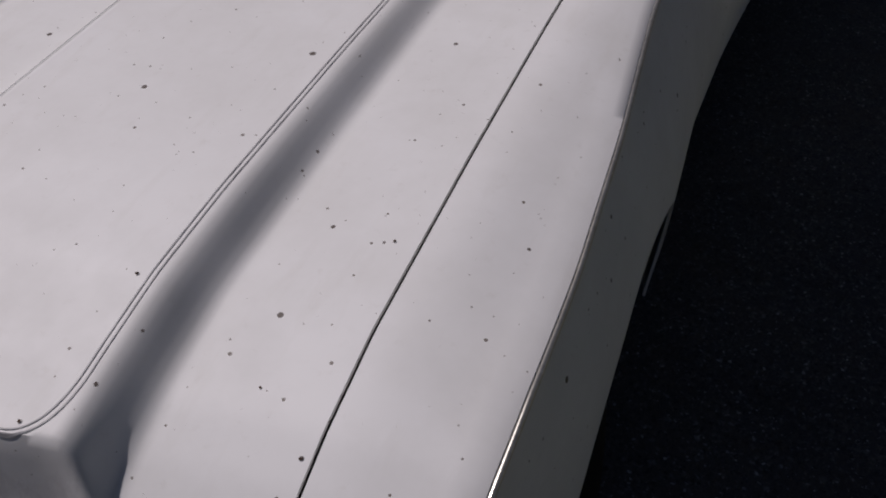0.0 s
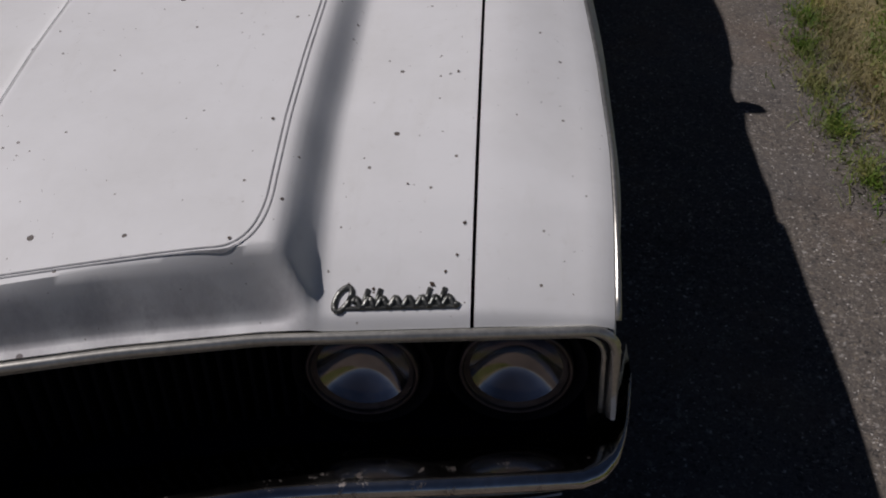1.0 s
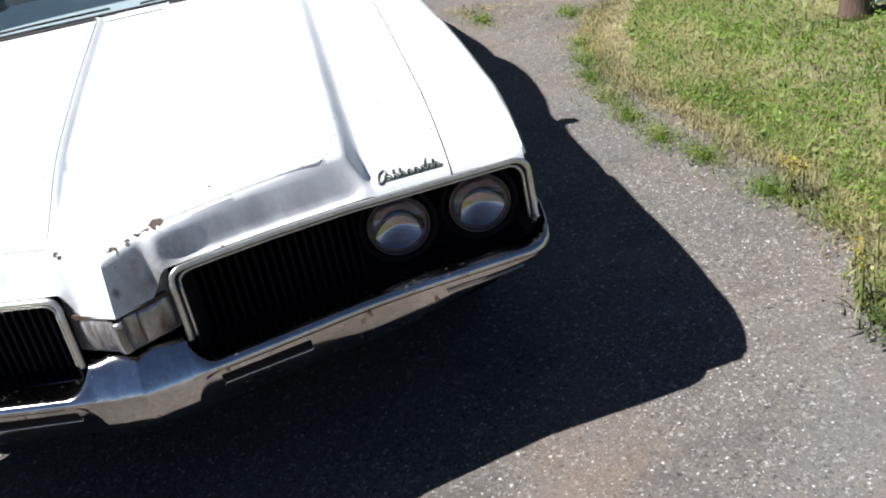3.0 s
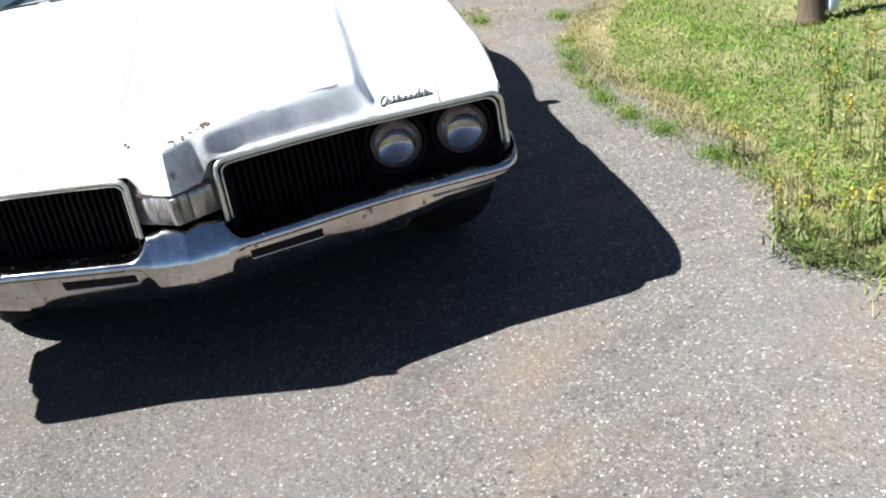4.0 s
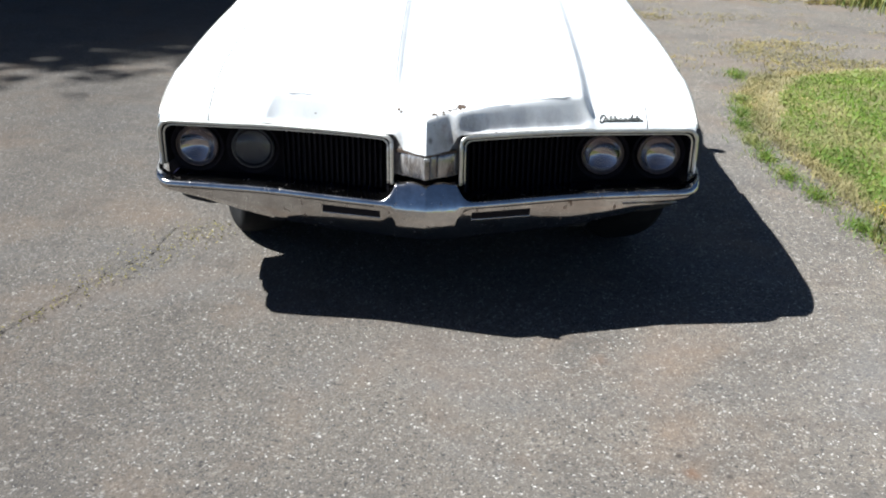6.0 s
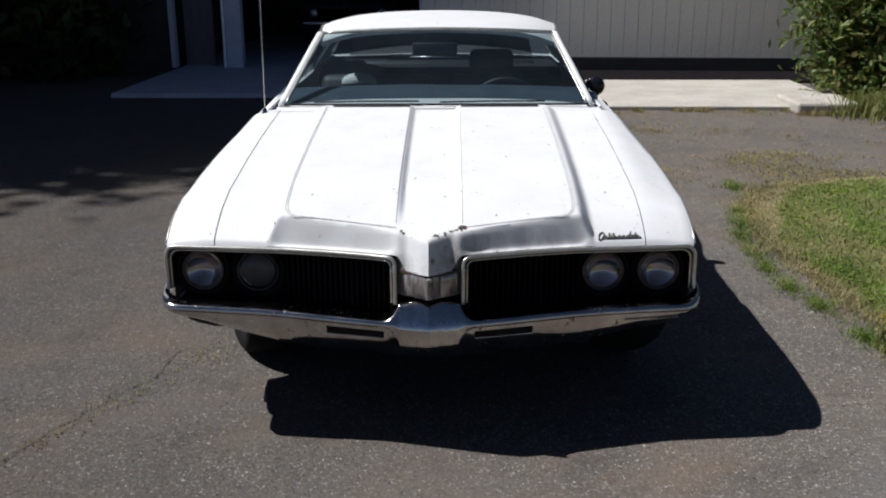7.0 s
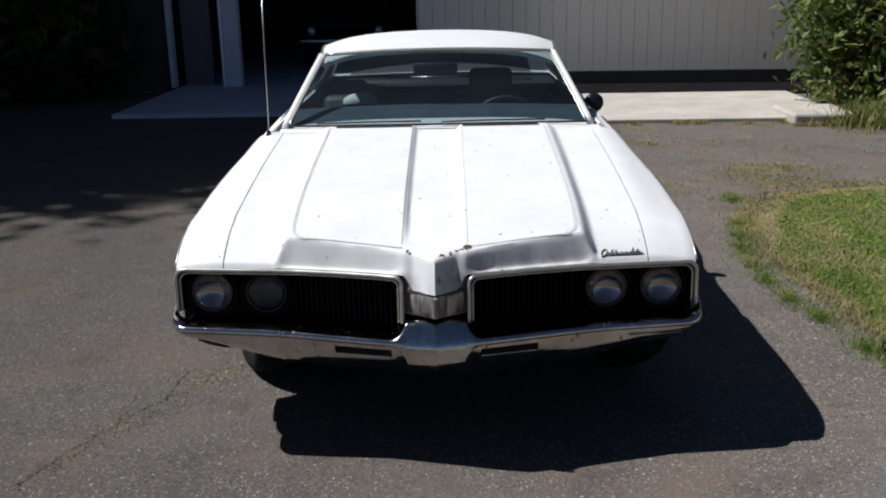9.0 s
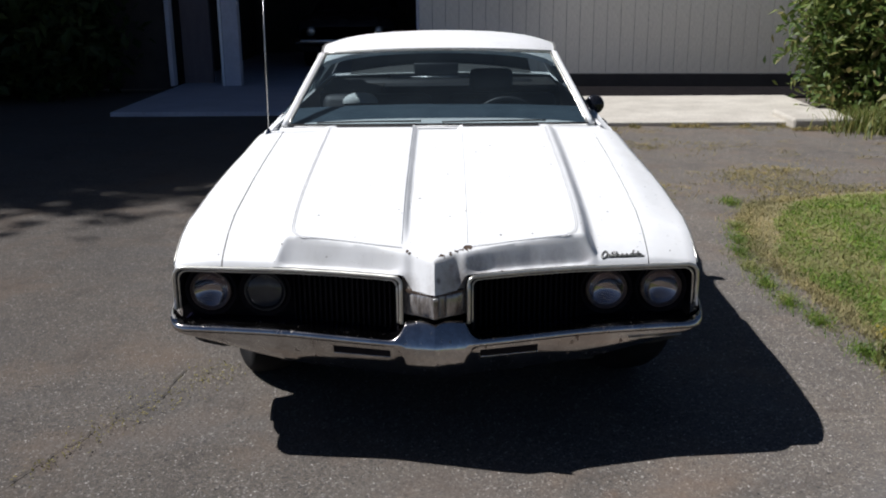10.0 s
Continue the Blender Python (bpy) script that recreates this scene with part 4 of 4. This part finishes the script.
for s in (-1, 1):
    surround = part("grille_surround", tube(grille_loop(s, 0.003, -0.004, 0.535), 0.0072, 8), TRIM, car, "bright grille surround molding")
    part("inner_bead", tube(grille_loop(s, 0.0155, 0.004, 0.535), 0.0042, 8), TRIM, surround, "thin inner bead")
    part("surround_groove", tube(grille_loop(s, 0.010, 0.003, 0.535), 0.005, 6), BLACK, surround, "dark groove")
    near, far = grille_loop(s, 0.014, 0.006), grille_loop(s, 0.03, 0.16)
    far = [(x, 0.22 + 0.06 * abs(x), z) for x, y, z in far]
    housing = part("grille_housing", sheet([near, [tuple((Vector(a) + Vector(b)) / 2) for a, b in zip(near, far)], far]), GRILLE, car, "black grille housing", solid=0.004)
    part("housing_back", sheet([[(s * x, 0.222 + 0.06 * x, z) for x in spread(0.10, 0.94, 12)] for z in spread(0.42, 0.70, 5)]), GRILLE, housing, "black back panel", solid=0.004)
    part("housing_floor", sheet([[(s * x, bumper_y(x) + d, bumper_top(max(x, 0.18)) - h) for x in spread(0.115, 0.905, 24)] for d, h in ((0.03, 0.008), (0.09, 0.010), (0.17, 0.016))]), SHELF, housing, "dark glossy shelf under the lamps, reflected sky in its blue", solid=0.004)
    fin = None
    for i in range(20):
        x = 0.14 + i * 0.0195
        y = front_line(x) + 0.085
        if fin is None:
            fin = part("grille_bar", box(-0.0035, 0.0035, 0.0, 0.07, 0.478, 0.672, 0.0015), GRILLE, housing, smooth=False)
            bar = fin
        else:
            bar = new("grille_bar", fin.data)
            bar.parent = housing
        bar.location = (s * x, y, 0)
    for x, y, dead in ((0.608, 0.168, s < 0), (0.805, 0.182, False)):
        m = pose(s * x, y, 0.603, 90, 0, 0)
        lamp = part("headlight", lathe([(0.060 * q, -0.003 - 0.032 * (1 - q * q)) for q in (1, 0.92, 0.82, 0.7, 0.56, 0.4, 0.22, 0.0)], m, 40), DULL_BOWL if dead else REFLECTOR, car, "dull blackened round headlight" if dead else "round sealed-beam headlight")
        part("headlight_ring", lathe([(0.068, 0.0), (0.069, 0.005), (0.0715, 0.006), (0.074, 0.002), (0.074, -0.01), (0.072, -0.02)], m, 40), DULL_BOWL if dead else RING, lamp, "dull brownish retaining ring")
        part("lens", lathe([(0.068, 0.002), (0.06, 0.012), (0.045, 0.019), (0.025, 0.023), (0.0, 0.024)], m, 40), LENS, lamp, "clear domed lens")
        part("lens_skirt", lathe([(0.0675, 0.001), (0.064, -0.001), (0.0598, -0.0025)], m, 40), RING if not dead else GRILLE, lamp, "dark rim behind the lens")
        part("bucket", lathe([(0.092, 0.0), (0.078, -0.012), (0.075, -0.05)], m, 40), GRILLE, lamp, "black lamp bucket")

# nameplate on the hood: plain flowing strokes
bm = bmesh.new()


def on_hood(u, v):
    x, y = 0.584 + u * 0.148, 0.150 + 0.014 * u + 1.25 * v
    return (x, y, top_z(x, y) - 0.0002)


tube([on_hood(0.072 + 0.058 * math.cos(a) + 0.035 * math.sin(a), 0.0015 + 0.0095 * math.sin(a)) for a in spread(0, 2 * math.pi, 21)], 0.0040, 6, bm)
tube([on_hood(0.15 + 0.85 * t, 0.0036 * math.sin(t * 50) - 0.002) for t in spread(0, 1, 90)], 0.0044, 6, bm)
tube([on_hood(u, -0.006) for u in spread(0.06, 1.0, 24)], 0.0030, 6, bm)
for u in (0.24, 0.34, 0.74, 0.86):
    tube([on_hood(u - 0.012, -0.006), on_hood(u + 0.030, 0.009)], 0.0036, 6, bm)
part("nameplate", bm, plain("tarnished_plate_metal", (0.06, 0.065, 0.06), (0.22, 0.22, 0.2), 60, 200, 0.35, 0.8), car, "tarnished flowing nameplate")


def chip(cx, cy, r, seed, stretch=1.0):
    """An irregular rust patch lying on the hood."""
    rr = random.Random(seed)
    bm = bmesh.new()
    mid = bm.verts.new((cx, cy, top_z(cx, cy) + 0.0015))
    ring = []
    for k in range(12):
        a = 2 * math.pi * k / 12
        q = r * (0.45 + 0.75 * rr.random())
        x, y = cx + q * math.cos(a), cy + stretch * q * math.sin(a)
        ring.append(bm.verts.new((x, y, top_z(x, y) + 0.0014)))
    for i in range(12):
        bm.faces.new((mid, ring[i], ring[(i + 1) % 12]))
    part("rust_patch", bm, RUST, car, "brown rust where the paint flaked")


for i, (cx, cy, r, st) in enumerate([(0.112, 0.072, 0.016, 1.5), (0.092, 0.058, 0.010, 0.6), (0.074, 0.050, 0.008, 0.8), (0.024, 0.020, 0.015, 0.7), (0.055, 0.040, 0.007, 1.0), (-0.093, 0.052, 0.006, 1.2), (-0.085, 0.043, 0.005, 0.8), (0.466, 0.160, 0.005, 1.0), (0.484, 0.345, 0.004, 1.0), (0.60, 0.168, 0.003, 0.8), (0.70, 0.175, 0.005, 1.0), (0.715, 0.19, 0.003, 1.0), (0.735, 0.25, 0.004, 1.0), (0.712, 0.527, 0.004, 1.0), (0.63, 0.165, 0.003, 1.0), (0.728, 0.21, 0.003, 1.0), (0.66, 0.30, 0.003, 1.0)]):
    chip(cx, cy, r if i < 7 else 0.65 * r, i, st)


# wheels
def wheel(x, y, steer=0):
    s = 1 if x > 0 else -1
    m = pose(x, y, 0.333, 0, 0, steer) @ pose(0, 0, 0, 0, 90 * s, 0)
    w = part("wheel", lathe([(0.19, -0.07), (0.25, -0.095), (0.30, -0.10), (0.322, -0.085), (0.333, -0.05), (0.335, 0.0), (0.333, 0.05), (0.322, 0.085), (0.30, 0.10), (0.25, 0.095), (0.19, 0.07)], m, 48), RUBBER, car, "worn black tyre and wheel")
    part("rim", lathe([(0.19, 0.07), (0.185, 0.05), (0.16, 0.04), (0.10, 0.05), (0.06, 0.065), (0.0, 0.07)], m, 40), STEEL, w, "steel rim")


for y in AXLES:
    for x in (-0.775, 0.775):
        wheel(x, y, 22 if y < 2 else 0)
car.matrix_world = pose(0, 0, 0, 0, 0, 1.25)


# ---- garage building ----
slab = tagged(part("concrete_slab", box(0.9, 4.45, 7.75, 10.15, -0.05, 0.045, 0.012), CONCRETE, smooth=False), "pale sunlit concrete apron before the wall", "concrete slab", kind="structure")
slab.matrix_world = pose(0, 0, 0, 0, 0, 0)
# near-black strip laid where shade falls between slab and wall
SHADE_STRIP = plain("shade_strip_dark", (0.008, 0.007, 0.008), (0.016, 0.014, 0.014), 6, 70, 0.95, 0.0, 0.6, 0.01)
SHADE_STRIP.node_tree.nodes["Principled BSDF"].inputs["Specular IOR Level"].default_value = 0.05
tagged(part("wall_foot_shade", box(0.905, 5.5, 10.155, 11.565, -0.04, 0.03, 0.01), SHADE_STRIP, smooth=False), "near-black strip in place of the shade along the wall foot", "planting bed", kind="structure")
tagged(part("concrete_block", box(3.70, 4.40, 7.50, 8.30, -0.02, 0.115, 0.03), CONCRETE, smooth=False), "weathered pale concrete block at the slab corner", "concrete block")
tagged(part("garage_floor", box(-4.36, 0.9, 8.72, 18.0, -0.05, 0.05, 0.01), SHADE_CONCRETE, smooth=False), "concrete garage floor and apron, shade in its blue-grey", "concrete floor", kind="structure")
wall = tagged(part("wall_front", box(-0.62, 5.6, 11.63, 11.8, 0.0, 5.4), INNER, smooth=False), "greige vertical board wall with a dark base", "wall", kind="structure")
WALL_TURN = Matrix.Translation((-0.62, 11.6, 0)) @ pose(0, 0, 0, 0, 0, -3.0) @ Matrix.Translation((0.62, -11.6, 0))
wall.matrix_world = WALL_TURN
part("foundation", box(-0.62, 5.6, 11.57, 11.628, 0.0, 0.22, 0.006), FOUNDATION, wall, "foundation strip, shade in its near-black colour", smooth=False)
plank_mesh = None
for i in range(31):
    if plank_mesh is None:
        b = part("plank", box(0.0025, 0.1975, 11.60, 11.628, 0.22, 5.4, 0.004), SIDING, wall, smooth=False)
        plank_mesh = b.data
    else:
        b = new("plank", plank_mesh)
        b.parent = wall
    b.location.x = -0.62 + i * 0.2
# unseen roof and eave, added so sun stays out of the garage
tagged(part("roof_garage", box(-9.0, 7.0, 11.45, 18.4, 5.55, 5.70, 0.01), ROOFING, smooth=False), "unseen grey roof added to keep sun out of the garage", "roof", kind="structure")
tagged(part("roof_eave", box(-0.9, 5.8, 11.48, 12.7, 5.4, 5.54, 0.01), ROOFING, smooth=False), "unseen grey eave added above the wall", "roof", kind="structure").matrix_world = WALL_TURN
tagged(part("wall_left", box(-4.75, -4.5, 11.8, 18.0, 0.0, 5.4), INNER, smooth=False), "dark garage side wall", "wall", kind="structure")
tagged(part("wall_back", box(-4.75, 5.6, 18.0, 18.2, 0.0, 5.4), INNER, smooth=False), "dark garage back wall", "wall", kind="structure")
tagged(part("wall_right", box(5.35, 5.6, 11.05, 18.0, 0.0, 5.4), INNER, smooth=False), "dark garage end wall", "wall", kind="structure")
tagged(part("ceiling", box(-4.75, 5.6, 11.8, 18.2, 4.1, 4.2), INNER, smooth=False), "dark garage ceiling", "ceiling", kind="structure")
for x0, x1 in ((-4.46, -4.39), (-3.60, -3.36), (-0.66, -0.62)):
    tagged(part("door_jamb", box(x0, x1, 11.58, 11.75, 0.05, 4.1, 0.008), JAMB, smooth=False), "garage door jamb, blue sky light in its grey", "door jamb", kind="structure")

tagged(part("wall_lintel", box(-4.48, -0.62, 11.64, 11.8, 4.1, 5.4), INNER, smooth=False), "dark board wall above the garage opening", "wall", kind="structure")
# pale blue strip added for the bright lit edge of the post
tagged(part("trim", box(-3.645, -3.605, 11.55, 11.72, 0.05, 4.1, 0.006), plain("edge_light_trim", (0.70, 0.73, 0.78), (0.80, 0.82, 0.86), 6, 60, 0.55), smooth=False), "thin strip added along the post, its lit edge in pale blue", "door trim", kind="structure")
tagged(part("wall_partition", box(-4.35, -3.90, 12.0, 12.1, 0.05, 4.09), plain("grey_brown_boards", (0.13, 0.11, 0.12), (0.18, 0.15, 0.16), 5, 60, 0.8, 0.0, 0.3, 0.004, None, "Object", (3, 1, 0.3)), smooth=False), "grey-brown board partition in the garage", "wall", kind="structure")
# wall added in near-black to fill the deep shade left of the opening
tagged(part("wall_side", box(-7.6, -4.48, 11.66, 11.8, 0.0, 5.4), INNER, smooth=False), "dark wall added to fill the black beside the garage opening", "wall", kind="structure")

# a car kept inside the garage
stored = new("stored_car")
tagged(stored, "dark car parked inside the unlit garage", "car")
DARK_PAINT = plain("dark_car_paint", (0.015, 0.016, 0.02), (0.03, 0.03, 0.035), 6, 60, 0.25)
rows = []
for y, half, z0, z1 in ((14.0, 0.78, 0.45, 0.80), (14.06, 0.86, 0.35, 0.92), (14.8, 0.90, 0.3, 1.0), (15.3, 0.90, 0.3, 1.02), (17.4, 0.88, 0.3, 0.98), (17.6, 0.8, 0.4, 0.9)):
    rows.append([(-2.05 + half * math.copysign(abs(math.cos(a)) ** 0.35, math.cos(a)), y, (z0 + z1) / 2 + (z1 - z0) / 2 * math.copysign(abs(math.sin(a)) ** 0.35, math.sin(a))) for a in spread(0, 2 * math.pi * 31 / 32, 32)])
part("body", sheet(rows, closed=True), DARK_PAINT, stored)
part("cabin", sheet([[(-2.05 + u * w, y, z) for u in (-1, -0.8, 0, 0.8, 1)] for y, w, z in ((15.2, 0.75, 1.0), (15.8, 0.62, 1.38), (16.6, 0.62, 1.40), (17.3, 0.72, 1.0))]), DARK_PAINT, stored, solid=0.02)
part("bumper", tube([(-2.05 + u * 0.88, 13.97 + 0.05 * u * u, 0.55) for u in spread(-1, 1, 16)], 0.035, 8, flat=1.3), CHROME, stored, "chrome bumper")
for x in (-2.65, -1.45):
    part("headlight", lathe([(0.0, 0.02), (0.05, 0.015), (0.08, 0.0), (0.085, -0.02)], pose(x, 14.0, 0.72, 90, 0, 0), 20), STEEL, stored, "round headlight")
for x in (-2.8, -1.3):
    for y in (14.8, 16.9):
        part("wheel", lathe([(0.0, -0.09), (0.26, -0.09), (0.31, -0.06), (0.31, 0.06), (0.26, 0.09), (0.0, 0.09)], pose(x, y, 0.36, 0, 90, 0), 24), RUBBER, stored)


# ---- plants ----
def leaf_cloud(name, centre, size, n, leaf, mat, parent=None, seed=1, hollow=0.55):
    """A crown of many small leaves in uneven clumps."""
    r = np.random.default_rng(seed)
    clumps = r.normal(size=(max(12, n // 160), 3))
    clumps /= np.linalg.norm(clumps, axis=1)[:, None]
    clumps *= (hollow + (1 - hollow) * r.random(len(clumps)))[:, None] ** 0.7
    verts, faces = [], []
    k = r.integers(0, len(clumps), n)
    off = r.normal(size=(n, 3)) * 0.17
    p = (clumps[k] + off) * np.array(size) + np.array(centre)
    p = p[p[:, 2] > 0.03]
    for q in p:
        s = leaf * (0.6 + 0.8 * r.random())
        e = Euler((r.normal() * 0.7, r.normal() * 0.7, r.random() * 6.28)).to_matrix()
        b = len(verts)
        for c in ((-s, 0, 0), (-0.2 * s, -0.45 * s, 0.1 * s), (s, 0, -0.1 * s), (-0.2 * s, 0.45 * s, 0.1 * s)):
            verts.append(tuple(Vector(q) + e @ Vector(c)))
        faces += [(b, b + 1, b + 2), (b, b + 2, b + 3)]
    return raw(name, verts, faces, mat, parent)


def shrub(name, centre, size, n, leaf, mat, label, seed):
    top = new(name)
    tagged(top, label, "bush")
    bm = bmesh.new()
    r = random.Random(seed)
    for i in range(9):
        a, q = 6.28 * i / 9 + r.random(), 0.3 + 0.5 * r.random()
        x, y, z = centre
        tube([(x + 0.06 * math.cos(a), y + 0.06 * math.sin(a), 0.0), (x + q * 0.4 * size[0] * math.cos(a), y + q * 0.4 * size[1] * math.sin(a), 0.6 * z), (x + q * size[0] * math.cos(a), y + q * size[1] * math.sin(a), z + 0.4 * size[2])], 0.03, 6, bm, 1.0, (1, 0.7, 0.25))
    part("branch", bm, WOOD_STEM, top)
    leaf_cloud("foliage", centre, size, n, leaf, mat, top, seed)
    return top


shrub("bush", (5.7, 9.0, 1.1), (1.38, 1.1, 1.3), 17000, 0.066, BUSH, "leafy green bush at the slab corner", 3)
shrub("low_bush", (5.05, 8.75, 0.35), (0.7, 0.6, 0.45), 4000, 0.05, BUSH, "low leafy bush beside the slab corner", 4)
# added hedges in very dark leaves fill the black shade beside the garage
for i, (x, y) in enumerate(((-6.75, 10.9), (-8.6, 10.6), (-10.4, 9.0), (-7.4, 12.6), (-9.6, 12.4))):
    shrub("dark_hedge", (x, y, 1.7), (1.7, 1.3, 1.9), 16000, 0.12, DARK_LEAF, "dark hedge added to fill the shaded area beside the garage", 5 + i)


def tree(x, y, height, crown, seed, n):
    top = new("shade_tree")
    tagged(top, "tall leafy tree shading the driveway", "tree")
    r = random.Random(seed)
    bm = tube([(x, y, -0.02), (x + 0.05, y, height * 0.35), (x - 0.05, y + 0.1, height * 0.9)], 0.30, 10, None, 1.0, (1.2, 0.85, 0.3))
    for i in range(8):
        a = 6.28 * i / 8 + r.random()
        h = height * (0.6 + 0.25 * r.random())
        tube([(x, y, h), (x + 0.5 * crown[0] * math.cos(a), y + 0.5 * crown[1] * math.sin(a), h + 0.8), (x + 0.85 * crown[0] * math.cos(a), y + 0.85 * crown[1] * math.sin(a), h + 1.3)], 0.08, 6, bm, 1.0, (1, 0.6, 0.2))
    part("trunk", bm, BARK, top)
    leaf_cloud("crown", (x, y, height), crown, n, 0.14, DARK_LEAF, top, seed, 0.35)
    return top


tree(-14.0, 6.75, 13.0, (3.0, 3.2, 2.2), 11, 24000)
tree(-13.2, 11.0, 13.0, (3.6, 3.2, 2.2), 12, 30000)


def weed(x, y, h, seed):
    """A tall weed with drooping leaves and yellow flower heads."""
    r = random.Random(seed)
    top = new("flowering_weed")
    tagged(top, "tall weed with small yellow blossoms at the lawn edge", "weed", "weeds at the lawn edge")
    bm = bmesh.new()
    lv, lf, fv, ff = [], [], [], []
    for k in range(4):
        a, lean = r.random() * 6.28, 0.25 * h * r.random()
        tip = Vector((lean * math.cos(a), lean * math.sin(a), h * (0.65 + 0.35 * r.random())))
        path = [Vector((0.03 * math.cos(a), 0.03 * math.sin(a), -0.01)) * (1 - t) + tip * t + Vector((0, 0, 0.1 * h * t * (1 - t))) for t in spread(0, 1, 6)]
        tube(path, 0.003, 5, bm, 1.0, (1, 0.9, 0.8, 0.7, 0.5, 0.3))
        for j in range(16):
            t = 0.1 + 0.85 * r.random()
            p = tip * t
            e = Euler((r.gauss(0, 0.5), 0.5 + r.random() * 0.6, r.random() * 6.28)).to_matrix()
            s, b = 0.026 * (1.2 - 0.7 * t), len(lv)
            lv += [tuple(p + e @ Vector(q)) for q in ((0, 0, 0), (s, -0.18 * s, 0), (2 * s, 0, 0), (s, 0.18 * s, 0))]
            lf.append((b, b + 1, b + 2, b + 3))
        for j in range(r.choice((4, 9, 16))):
            p = tip * (1 - 0.32 * r.random()) + Vector((r.gauss(0, 0.009), r.gauss(0, 0.009), 0.01))
            e = Euler((r.random() * 3, r.random() * 3, r.random() * 6)).to_matrix()
            s, b = 0.0045, len(fv)
            fv += [tuple(p + e @ Vector(q)) for q in ((-s, -s, 0), (s, -s, 0), (s, s, 0), (-s, s, 0))]
            ff.append((b, b + 1, b + 2, b + 3))
    part("stem", bm, WEED_LEAF, top)
    raw("leaves", lv, lf, WEED_LEAF, top)
    raw("blossom", fv, ff, YELLOW, top)
    top.location = (x, y, 0.01)


for i, (x, y, h) in enumerate([(1.84, 0.20, 0.20), (1.93, 0.08, 0.22), (1.80, 0.26, 0.20), (1.96, 0.92, 0.20), (1.98, 0.42, 0.22), (2.05, 0.12, 0.20), (2.33, 0.74, 0.30), (2.39, 1.02, 0.34), (2.64, 1.46, 0.36), (2.86, 1.50, 0.36), (2.33, 0.55, 0.30), (2.2, -0.05, 0.26)]):
    weed(x, y, h, 40 + i)


def clump_place(n):
    """Round the foot of the weeds at the corner of the lawn."""
    t = rng.random(n)
    return np.c_[1.77 + 0.24 * t + 0.035 * rng.normal(size=n), 0.16 - 0.22 * t + 0.045 * rng.normal(size=n), 0.002 + 0 * t]


DARK_WEED = leaf_mat("dark_weed_leaves", [(0.03, 0.045, 0.02), (0.055, 0.085, 0.03), (0.10, 0.12, 0.045), (0.16, 0.13, 0.08)], 0.6)
tagged(blades("weed_clump", 300, clump_place, 0.042, 0.0035, DARK_WEED, 2.6), "dark spiky weeds spreading over the asphalt corner", "weeds", kind="stuff")

post = new("wooden_post")
tagged(post, "weathered brown wooden post standing in the lawn", "post")
part("shaft", lathe([(0.0, -0.02), (0.10, -0.02), (0.076, 0.05), (0.066, 0.2), (0.060, 1.2), (0.058, 2.4), (0.0, 2.41)], pose(3.18, 2.62, 0.0), 18), BARK, post)
part("meter_box", box(3.25, 3.31, 2.55, 2.62, 0.08, 0.18, 0.01), PLASTIC_WHITE, post, "pale blue plastic box")


# ---- cracks and moss ----
def crack(points, width, seed):
    rr = random.Random(seed)
    path = []
    for (x0, y0), (x1, y1) in zip(points, points[1:]):
        n = max(3, int(math.hypot(x1 - x0, y1 - y0) / 0.03))
        for i in range(n):
            t = i / n
            path.append((x0 + (x1 - x0) * t + rr.gauss(0, 0.006), y0 + (y1 - y0) * t + rr.gauss(0, 0.006)))
    bm = bmesh.new()
    prev = None
    for i, (x, y) in enumerate(path):
        w = width * (0.3 + 0.9 * rr.random())
        pair = [bm.verts.new((x - w, y - 0.3 * w, 0.0025)), bm.verts.new((x + w, y + 0.3 * w, 0.0025))]
        if prev:
            bm.faces.new((prev[0], prev[1], pair[1], pair[0]))
        prev = pair
    tagged(part("crack", bm, CRACK, smooth=False), "thin crack across the asphalt", "crack", kind="structure")


crack([(-2.6, 1.0), (-2.14, 1.16), (-1.87, 1.24), (-1.5, 1.2)], 0.003, 1)
crack([(-1.15, 0.85), (-1.16, 0.55), (-1.27, 0.38), (-1.42, 0.02), (-1.5, -0.2)], 0.003, 2)


def moss_place(n):
    """Along the crack and round its head."""
    t = rng.random(n) ** 1.8
    x = -1.0 - 0.45 * t + rng.normal(size=n) * (0.11 - 0.08 * t)
    y = 0.86 - 0.95 * t + rng.normal(size=n) * (0.05 - 0.02 * t)
    return np.c_[x, y, 0.003 + 0 * x]


MOSS = leaf_mat("yellow_moss", [(0.12, 0.105, 0.04), (0.19, 0.165, 0.06), (0.26, 0.22, 0.08)], 0.8)
tagged(scatter_leaves("moss", 520, moss_place, 0.006, MOSS, 0.005, 0.4), "yellow-green moss along an asphalt crack", "moss", kind="stuff")
